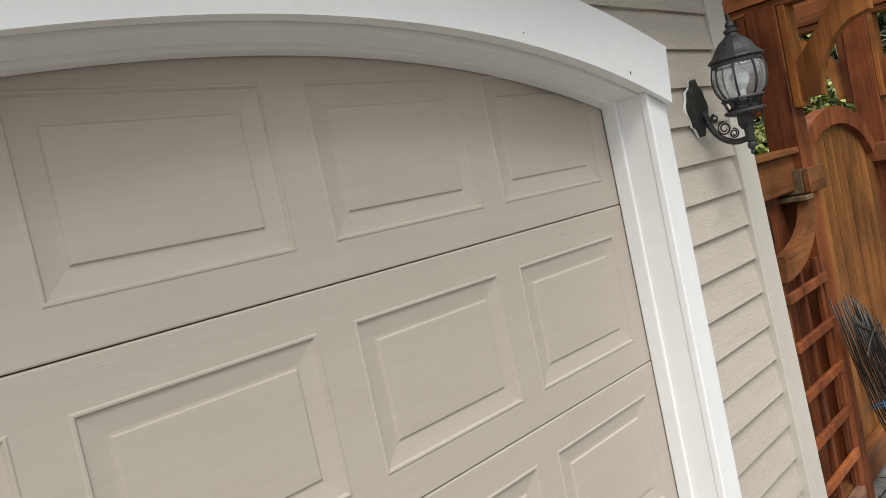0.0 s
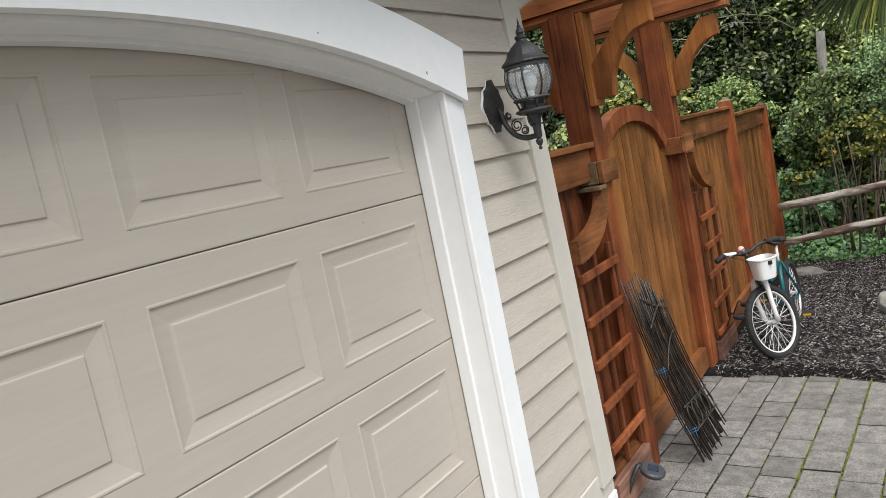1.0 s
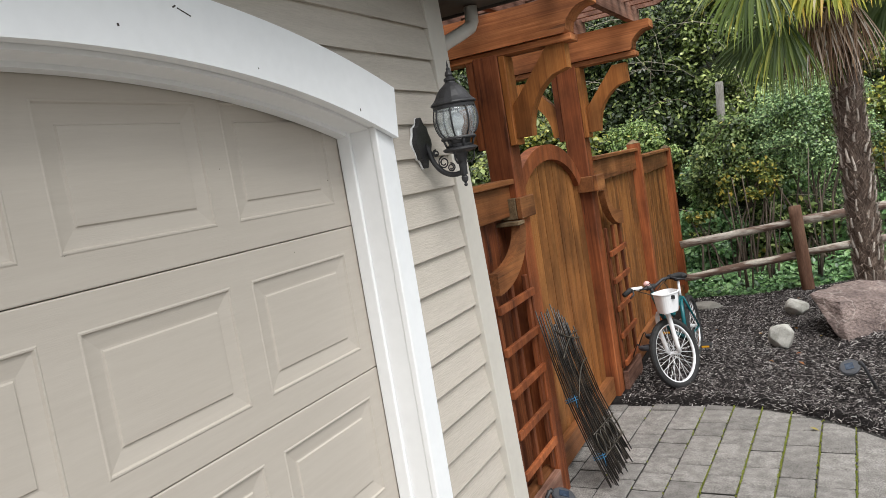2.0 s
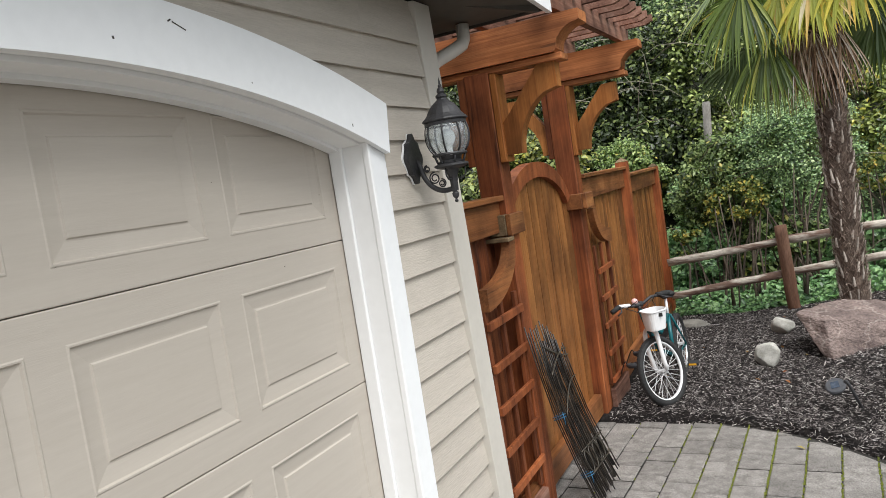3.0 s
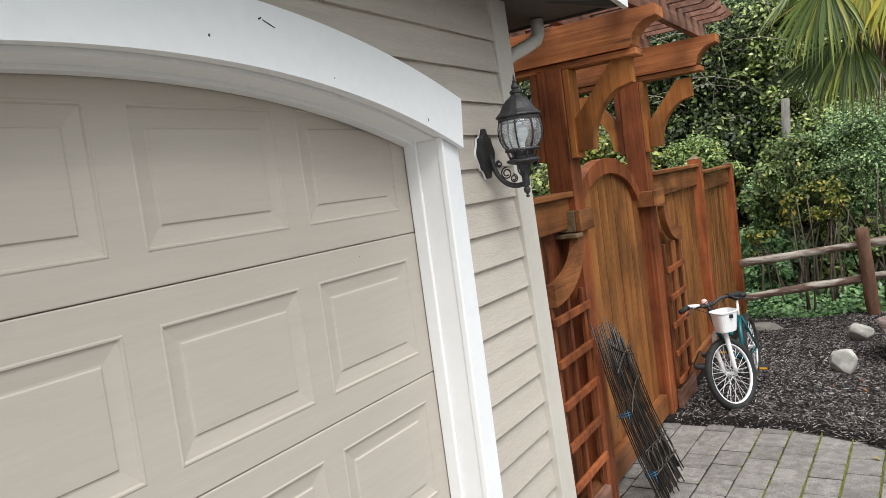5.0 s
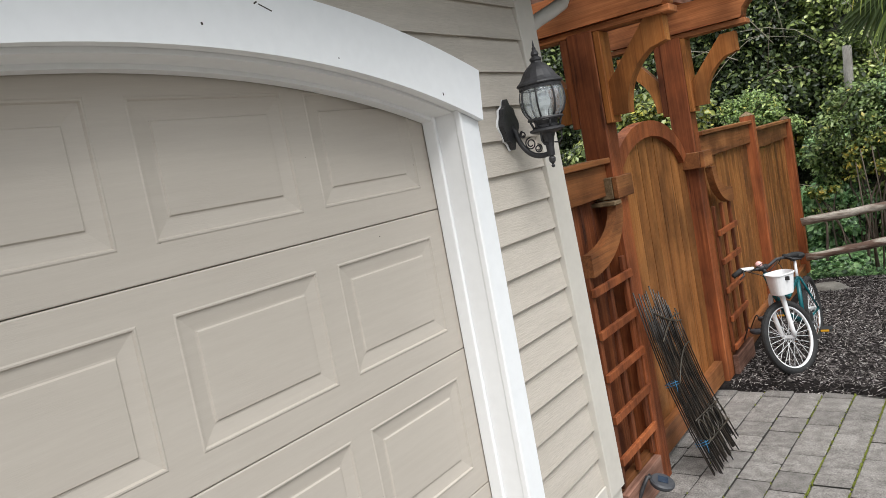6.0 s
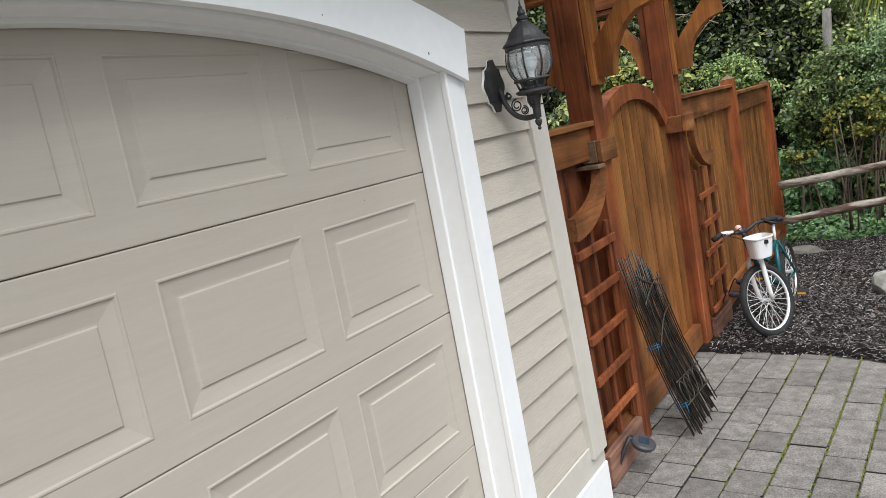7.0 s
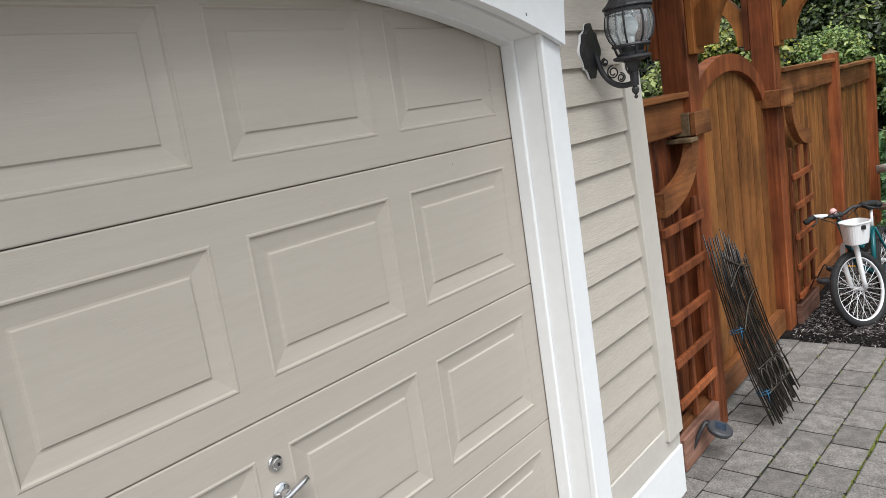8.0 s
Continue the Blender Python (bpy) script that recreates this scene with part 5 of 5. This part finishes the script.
for i, (dx, dy) in enumerate(((-0.34, -0.16), (-0.16, -0.26), (0.02, -0.28), (-0.26, 0.10), (0.18, -0.22), (-0.06, -0.24), (-0.22, -0.20), (-0.10, -0.30), (-0.36, -0.24), (0.10, -0.26), (-0.44, -0.12), (-0.28, -0.32))):
    fan((X + dx * 0.75, Y + dy * 0.75, Z + 0.04 - 0.03 * (i % 3)), (dx * 0.95, dy * 0.95, -1.0), (-dy, dx, 0.0), 0.58 + 0.06 * (i % 3), DEADFROND, 24, 15, 30 + i, 0.8, 0.0070)

# ---- woodland behind the fences ----
IVY = leafy("bramble_leaf", [(0.0, (0.019, 0.028, 0.009)), (0.42, (0.087, 0.123, 0.035)), (0.75, (0.319, 0.420, 0.119)), (0.93, (0.609, 0.700, 0.243)), (1.0, (0.60, 0.62, 0.26))], 0.33, 0.7, 0.28, 0.32)
FERNY = leafy("feathery_leaf", [(0.0, (0.027, 0.048, 0.021)), (0.4, (0.195, 0.317, 0.145)), (0.8, (0.426, 0.605, 0.263)), (1.0, (0.604, 0.730, 0.340))], 0.33, 0.55, 0.28, 0.32)
# ivy colours darkened to stand for deep shade in the woods
SHADEDIVY = leafy("shaded_ivy_leaf", [(0.0, (0.012, 0.019, 0.007)), (0.5, (0.043, 0.065, 0.022)), (0.85, (0.123, 0.174, 0.054)), (1.0, (0.377, 0.435, 0.135))], 0.35, 0.5, 0.2, 0.3)
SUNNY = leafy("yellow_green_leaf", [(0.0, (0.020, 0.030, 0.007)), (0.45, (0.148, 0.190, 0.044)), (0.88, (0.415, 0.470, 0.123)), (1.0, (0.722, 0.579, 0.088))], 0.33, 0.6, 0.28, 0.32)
FRESH = leafy("fresh_green_leaf", [(0.0, (0.02, 0.034, 0.012)), (0.35, (0.13, 0.20, 0.06)), (0.75, (0.36, 0.50, 0.17)), (0.95, (0.56, 0.66, 0.26)), (1.0, (0.74, 0.62, 0.14))], 0.38, 0.5, 0.4, 0.32)
YELLOWING = leafy("yellowing_leaf", [(0.0, (0.04, 0.07, 0.02)), (0.5, (0.20, 0.26, 0.07)), (0.82, (0.42, 0.40, 0.09)), (1.0, (0.66, 0.46, 0.08))], 0.4, 0.4, 0.4)
COVER = leafy("ground_cover_leaf", [(0.0, (0.048, 0.101, 0.047)), (0.5, (0.235, 0.437, 0.182)), (1.0, (0.405, 0.625, 0.266))], 0.33, 0.7, 0.2)
CANE = material("pale_cane", (0.20, 0.18, 0.13), (0.40, 0.36, 0.28), 0.7, (12, 12, 3), 0.3, 0.002, fine=0.2)
TWIG = material("twig_bark", (0.06, 0.045, 0.035), (0.17, 0.135, 0.10), 0.85, (12, 12, 3), 0.4, 0.004, fine=0.3)


def leaves(points, normals, sizes, seed, long=1.5):
    """Folded five-point leaves as one vertex and face list, built with numpy."""
    r = np.random.RandomState(seed)
    n = len(points)
    nz = normals / np.linalg.norm(normals, axis=1, keepdims=True)
    v = r.normal(size=(n, 3))
    a = v - nz * np.sum(v * nz, axis=1, keepdims=True)
    a /= np.linalg.norm(a, axis=1, keepdims=True)
    a[:, 2] -= 0.25
    a /= np.linalg.norm(a, axis=1, keepdims=True)
    b = np.cross(nz, a)
    s = sizes[:, None]
    long = long * r.uniform(0.8, 1.5, size=(n, 1))
    tip = points + a * s * long * 0.5
    tail = points - a * s * long * 0.5
    fold = nz * s * 0.16
    l1, r1 = points - a * s * 0.16 + b * s * 0.5 + fold, points - a * s * 0.16 - b * s * 0.5 + fold
    l2, r2 = points + a * s * 0.26 + b * s * 0.36 + fold * 0.6, points + a * s * 0.26 - b * s * 0.36 + fold * 0.6
    verts = np.stack([tail, l1, l2, tip, r2, r1], axis=1).reshape(-1, 3)
    k = np.arange(n)[:, None] * 6
    faces = np.concatenate([k + np.array([[0, 3, 2, 1]]), k + np.array([[0, 5, 4, 3]])], axis=0)
    return verts, faces


def leaf_mesh(name, verts, faces, mat):
    me = bpy.data.meshes.new(name)
    me.vertices.add(len(verts))
    me.vertices.foreach_set("co", verts.astype(np.float32).ravel())
    me.loops.add(faces.size)
    me.loops.foreach_set("vertex_index", faces.astype(np.int32).ravel())
    me.polygons.add(len(faces))
    me.polygons.foreach_set("loop_start", np.arange(0, faces.size, 4, dtype=np.int32))
    me.polygons.foreach_set("loop_total", np.full(len(faces), 4, dtype=np.int32))
    me.update(calc_edges=True)
    me.validate()
    me.materials.append(mat)
    return me


def shrub(label, centre, size, count, leaf, mat, seed, clumps=26, stems=7, name="shrub", category="shrub", hang=0.0):
    """Stems from the ground, and leaves in uneven clumps over and inside an uneven crown."""
    r = np.random.RandomState(seed)
    c, s = np.array(centre), np.array(size)
    base = Vector((centre[0], centre[1], bed(centre[0], centre[1]) if centre[1] < 9 else centre[2] - size[2]))
    t = thing(name, label, category, base)
    u = r.normal(size=(clumps, 3))
    u /= np.linalg.norm(u, axis=1, keepdims=True)
    u[:, 1] = -np.abs(u[:, 1]) * 0.9 + 0.25
    cl = c + u * s * r.uniform(0.55, 0.95, size=(clumps, 1))
    rad = r.uniform(0.22, 0.5, size=clumps) * s.min()
    which = r.randint(0, clumps, size=count)
    d = r.normal(size=(count, 3))
    d /= np.linalg.norm(d, axis=1, keepdims=True)
    pts = cl[which] + d * rad[which][:, None] * r.uniform(0.35, 1.05, size=(count, 1)) * np.array([1.15, 1.0, 0.85])
    nrm = d * 0.6 + r.normal(size=(count, 3)) * 0.45 + np.array([0.0, -0.25, 0.65])
    v, f = leaves(pts, nrm, leaf * r.uniform(0.6, 1.25, size=count), seed + 1)
    ob = new("foliage", leaf_mesh("foliage", v, f, mat))
    attach(ob, t)
    tagged(ob, kind="stuff")
    for i in range(stems):
        e = Vector(cl[r.randint(clumps)])
        b = base + Vector((r.uniform(-0.25, 0.25), r.uniform(-0.2, 0.2), -0.1))
        m = b.lerp(e, 0.5) + Vector((r.uniform(-0.15, 0.15), r.uniform(-0.1, 0.1), 0.15))
        bm = bmesh.new()
        tube(bm, [b, b.lerp(m, 0.5) + Vector((r.uniform(-0.05, 0.05), 0, 0)), m, m.lerp(e, 0.5) + Vector((0, 0, 0.06)), e], r.uniform(0.010, 0.022), 6, taper=0.004)
        part("stem", bm, TWIG, t, smooth=True)
    return t


# a thick hedge of bramble and ivy over the whole width, in several depths
k = 0
for row, (y, zs, w, n, leaf) in enumerate(((8.5, (0.7, 2.0, 3.2), 1.35, 11000, 0.050), (10.0, (1.3, 2.9, 4.4, 5.8), 1.75, 8200, 0.055), (12.2, (2.4, 4.6, 6.6, 8.4), 2.5, 3200, 0.11))):
    for x in np.arange(-5.4, 6.6, w * 1.15):
        for z in zs:
            k += 1
            rr = random.Random(k)
            if row == 0 and z > 2.5 and rr.random() < 0.25:
                continue
            mat = [IVY, IVY, FERNY, IVY, SUNNY][rr.randrange(5)] if z < 2.6 else [IVY, FERNY, IVY, IVY][rr.randrange(4)]
            # shade above the cedar fence is put into these leaf colours
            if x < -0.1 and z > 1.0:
                mat = SHADEDIVY
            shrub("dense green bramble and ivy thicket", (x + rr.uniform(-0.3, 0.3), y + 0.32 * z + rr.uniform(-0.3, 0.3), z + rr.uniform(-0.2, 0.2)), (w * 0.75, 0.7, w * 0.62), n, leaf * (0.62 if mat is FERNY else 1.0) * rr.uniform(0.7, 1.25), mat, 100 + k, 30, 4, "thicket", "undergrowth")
# lower, nearer plants
shrub("light yellow-green leafy shrub behind the rail fence", (0.62, 7.75, 1.30), (0.72, 0.45, 0.62), 12000, 0.034, FRESH, 900, 44, 16)
shrub("feathery blue-green shrub behind the rail fence", (1.50, 7.70, 1.62), (0.85, 0.5, 0.62), 22000, 0.021, FERNY, 901, 60, 14)
shrub("small shrub with yellowing leaves behind the rail fence", (0.78, 7.45, 1.02), (0.46, 0.25, 0.30), 1300, 0.030, YELLOWING, 910, 26, 9)
shrub("yellow-leaved sprig beside the cedar fence post", (0.22, 7.45, 0.66), (0.20, 0.15, 0.12), 200, 0.042, YELLOWING, 911, 10, 4)
shrub("small shrub with yellowing leaves behind the palm", (2.45, 7.6, 1.15), (0.38, 0.25, 0.34), 1100, 0.030, YELLOWING, 912, 24, 7)
shrub("feathery blue-green shrub behind the palm", (3.2, 7.9, 1.4), (0.9, 0.5, 0.9), 12000, 0.03, FERNY, 902, 34, 10)
shrub("pale green leafy shrub above the fence", (-0.62, 8.0, 1.60), (0.75, 0.4, 0.36), 9000, 0.027, FRESH, 903, 30, 6)
for x, s in ((0.25, 906), (1.15, 907), (2.35, 908), (3.3, 909)):
    shrub("low bright green leafy plants along the rail fence", (x, 7.72, 0.38), (0.62, 0.34, 0.36), 3600, 0.046, FRESH if s % 2 else COVER, s, 26, 3, "low_shrub")
shrub("dark green leafy shrub behind the gate", (-1.6, 6.6, 1.5), (0.9, 0.6, 0.8), 9000, 0.045, SUNNY, 904, 30, 6)
shrub("dark green leafy shrub behind the trellis", (-2.6, 5.2, 1.4), (0.9, 0.6, 0.9), 9000, 0.045, IVY, 905, 30, 6)
r = np.random.RandomState(77)
n = 26000
px, py = r.uniform(-0.2, 5.2, n), 7.0 + 1.5 * r.uniform(0, 1, n) ** 1.2
pz = np.array([bed(a, b) for a, b in zip(px, py)]) + r.uniform(0.0, 0.42, n) * np.clip((py - 6.9) * 1.1, 0.12, 1.0)
v, f = leaves(np.stack([px, py, pz], axis=1), r.normal(size=(n, 3)) * 0.5 + np.array([0, -0.3, 1.0]), r.uniform(0.022, 0.062, n), 78)
tagged(new("ground_cover", leaf_mesh("ground_cover", v, f, COVER)), "low green leafy ground cover along the rail fence", "ground cover", kind="stuff")
# a slim grey tree trunk and long bare vines among the leaves
grey = thing("tree", "slim grey tree trunk standing in the thicket", "tree", (0.52, 7.95, 0.0))
bm = bmesh.new()
tube(bm, [(0.50, 8.05, -0.5), (0.53, 8.05, 1.2), (0.52, 8.05, 1.8), (0.55, 8.07, 2.32)], 0.062, 12, taper=0.050)
part("trunk", bm, material("grey_bark", (0.13, 0.12, 0.105), (0.30, 0.285, 0.26), 0.85, (10, 10, 3), 0.6, 0.01, fine=0.25), grey, smooth=True)
rng = random.Random(31)
vines = thing("vines", "thin bare bramble canes arching through the thicket", "vine", (0.5, 7.9, 0.0))
for i in range(90):
    a = Vector((rng.uniform(-1.5, 4.5), rng.uniform(7.3, 7.9), rng.uniform(0.1, 3.6)))
    d = Vector((rng.uniform(-1, 1), rng.uniform(-0.15, 0.2), rng.uniform(-0.2, 0.9))).normalized()
    l = rng.uniform(0.5, 1.5)
    bm = bmesh.new()
    tube(bm, [a, a + d * l * 0.35 + Vector((0, 0, 0.05)), a + d * l * 0.7 + Vector((0, 0, 0.02)), a + d * l - Vector((0, 0, 0.15))], rng.uniform(0.003, 0.007), 5, taper=0.002)
    part("cane", bm, CANE if i % 3 else TWIG, vines, smooth=True)
for x, y, h, lean in ((0.70, 7.10, 1.5, -0.05), (1.46, 7.14, 1.7, 0.06), (0.95, 7.35, 1.3, 0.10), (2.75, 7.25, 1.6, -0.08)):
    sap = thing("sapling", "thin bare-stemmed sapling growing beside the rail fence", "sapling", (x, y, bed(x, y)))
    base = Vector((x, y, bed(x, y) - 0.05))
    for q in range(3):
        a = base + Vector((rng.uniform(-0.03, 0.03), rng.uniform(-0.02, 0.03), 0))
        b = a + Vector((lean + rng.uniform(-0.12, 0.12), rng.uniform(-0.05, 0.10), h * rng.uniform(0.7, 1.0)))
        bm = bmesh.new()
        tube(bm, [a, a.lerp(b, 0.3) + Vector((rng.uniform(-0.03, 0.03), 0, 0)), a.lerp(b, 0.65) + Vector((rng.uniform(-0.04, 0.04), 0, 0)), b], 0.020 if q == 0 else 0.011, 7, taper=0.005)
        part("stem", bm, TWIG, sap, smooth=True)
bm = bmesh.new()
for i in range(26):
    x, y = rng.uniform(0.3, 2.6), rng.uniform(2.4, 6.8)
    z = (G + 0.008) if paved(x, y) else bed(x, y) + 0.022
    m = Matrix.Translation((x, y, z)) @ Euler((rng.gauss(0, 0.25), rng.gauss(0, 0.25), rng.uniform(0, 6))).to_matrix().to_4x4()
    s = rng.uniform(0.012, 0.03)
    vs = [bm.verts.new(m @ Vector(p)) for p in ((-s, 0, 0), (-s * 0.2, s * 0.6, s * 0.2), (s, 0, 0), (-s * 0.2, -s * 0.6, s * 0.2))]
    bm.faces.new((vs[0], vs[2], vs[1])), bm.faces.new((vs[0], vs[3], vs[2]))
part("fallen_leaves", bm, LEAFLITTER, None, "scattered fallen brown and yellow leaves", kind="stuff", category="leaves")

# ---- pavers, last ----
CX, CY, TILTP, COL0 = 0.186, 0.2245, 0.05, 0.251


def paver_mesh(w, l):
    bm = bmesh.new()
    box(bm, -w / 2, -l / 2, -0.06, w / 2, l / 2, 0.0, 0.006)
    bm.normal_update()
    # side faces take the dark joint colour, so the gaps read darker
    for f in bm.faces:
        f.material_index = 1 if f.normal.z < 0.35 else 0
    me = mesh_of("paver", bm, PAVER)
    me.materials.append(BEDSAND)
    return me


def cut_paver(corners, z):
    """A paver sawn to the curve of the edge: outline, a worn upper arris and its thickness."""
    c = sum(corners, Vector((0, 0))) / len(corners)
    bm = bmesh.new()
    rows = [[bm.verts.new((*(p.lerp(c, t)), z + h)) for p in corners] for t, h in ((0.0, -0.06), (0.0, -0.006), (0.06, 0.0))]
    for a, b in zip(rows, rows[1:]):
        for q in range(len(corners)):
            bm.faces.new((a[q], a[(q + 1) % len(corners)], b[(q + 1) % len(corners)], b[q]))
    bm.faces.new(rows[-1])
    return bm


def trimmed(corners, centre, direction, reach):
    """The part of a convex outline that lies within reach of centre along direction."""
    out = []
    for p, q in zip(corners, corners[1:] + corners[:1]):
        a, b = (p - centre).dot(direction) - reach, (q - centre).dot(direction) - reach
        if a <= 0:
            out.append(p)
        if a * b < 0:
            out.append(p.lerp(q, a / (a - b)))
    return out


EDGE_C = Vector((ECX, ECY))
kinds = [paver_mesh(CX - 0.007 - 0.001 * k, CY - 0.0095 - 0.0015 * (k % 2)) for k in range(4)]
far = []
rng = random.Random(4)
for i in range(-3, 66):
    for j in range(-70, 8):
        x0 = COL0 + CX * (i - 1) + 0.5 * CX
        y0 = 1.877 + CY * (j + 0.5 + (0.56 if i % 2 else 0.0) + rng.uniform(-0.008, 0.008))
        x, y = x0 + TILTP * (y0 - 1.83), y0
        k, dz, rot = rng.randrange(4), rng.uniform(-0.004, 0.003), rng.uniform(-0.012, 0.012)
        if y > ECY + 0.3:
            way = (Vector((x, y)) - EDGE_C).normalized() if x > ECX else Vector((0, 1))
            w, l = CX / 2 - 0.004, CY / 2 - 0.005
            whole = [Vector((x + a * w + TILTP * b * l, y + b * l - TILTP * a * w)) for a, b in ((-1, -1), (1, -1), (1, 1), (-1, 1))]
            kept = trimmed(whole, EDGE_C, way, ER + 0.01)
            if len(kept) < 3 or x < -0.5:
                continue
            if kept != whole:
                span_y = max(p.y for p in kept) - min(p.y for p in kept)
                if span_y > 0.045:
                    part("paver", cut_paver(kept, G + dz), PAVER, pave)
                continue
        elif not paved(x, y):
            continue
        if (x < 0.20 and y < 0.80) or x < -0.5 or x > 11:
            continue
        if x < 2.5 and y > -0.35:
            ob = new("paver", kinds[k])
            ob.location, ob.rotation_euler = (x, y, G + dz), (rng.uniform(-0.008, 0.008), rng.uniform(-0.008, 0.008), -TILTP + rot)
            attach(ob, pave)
        else:
            far.append((x, y, G + dz))
verts, faces = [], []
for x, y, z in far:
    n = len(verts)
    w, l = CX / 2 - 0.005, CY / 2 - 0.007
    verts += [(x + a * w * s, y + b * l * s, z + c) for s, c in ((1.0, -0.03), (1.0, -0.006), (0.94, 0.0)) for a, b in ((-1, -1), (1, -1), (1, 1), (-1, 1))]
    for r in (0, 4):
        faces += [(n + r + q, n + r + (q + 1) % 4, n + r + 4 + (q + 1) % 4, n + r + 4 + q) for q in range(4)]
    faces.append((n + 8, n + 9, n + 10, n + 11))
me = bpy.data.meshes.new("far_pavers")
me.from_pydata(verts, [], faces)
me.materials.append(PAVER)
attach(tagged(new("far_pavers", me), "grey concrete pavers of the driveway", kind="stuff"), pave)

# moss in the joints
rng = random.Random(9)
verts, faces = [], []
for i in range(0, 16):
    xj = COL0 + CX * (i - 1)
    strength = 0.85 * min(1.0, max(0.06, (xj - 0.40) / 0.5))
    y = 0.3
    while y < 3.0:
        y += rng.uniform(0.004, 0.012)
        x = xj + TILTP * (y - 1.83) + rng.gauss(0, 0.003)
        if rng.random() > strength * (0.35 + 0.9 * max(0.0, noise.noise((i * 3.1, y * 1.9, 0.0)) + 0.35)) or not paved(x, y) or x < 0.2:
            continue
        r, h, n = rng.uniform(0.0025, 0.007), rng.uniform(0.002, 0.007), len(verts)
        verts += [(x + r * math.cos(1.2566 * k + y * 40), y + r * 1.3 * math.sin(1.2566 * k + y * 40), G - 0.010) for k in range(5)]
        verts += [(x + 0.6 * r * math.cos(1.2566 * k + y * 40), y + 0.8 * r * math.sin(1.2566 * k + y * 40), G + h * 0.6 - 0.003) for k in range(5)] + [(x, y, G + h - 0.003)]
        faces += [(n + k, n + (k + 1) % 5, n + 5 + (k + 1) % 5, n + 5 + k) for k in range(5)] + [(n + 5 + k, n + 5 + (k + 1) % 5, n + 10) for k in range(5)]
me = bpy.data.meshes.new("moss")
me.from_pydata(verts, [], faces)
me.materials.append(MOSS)
attach(tagged(new("moss", me), "green moss in the paver joints", kind="stuff"), pave)
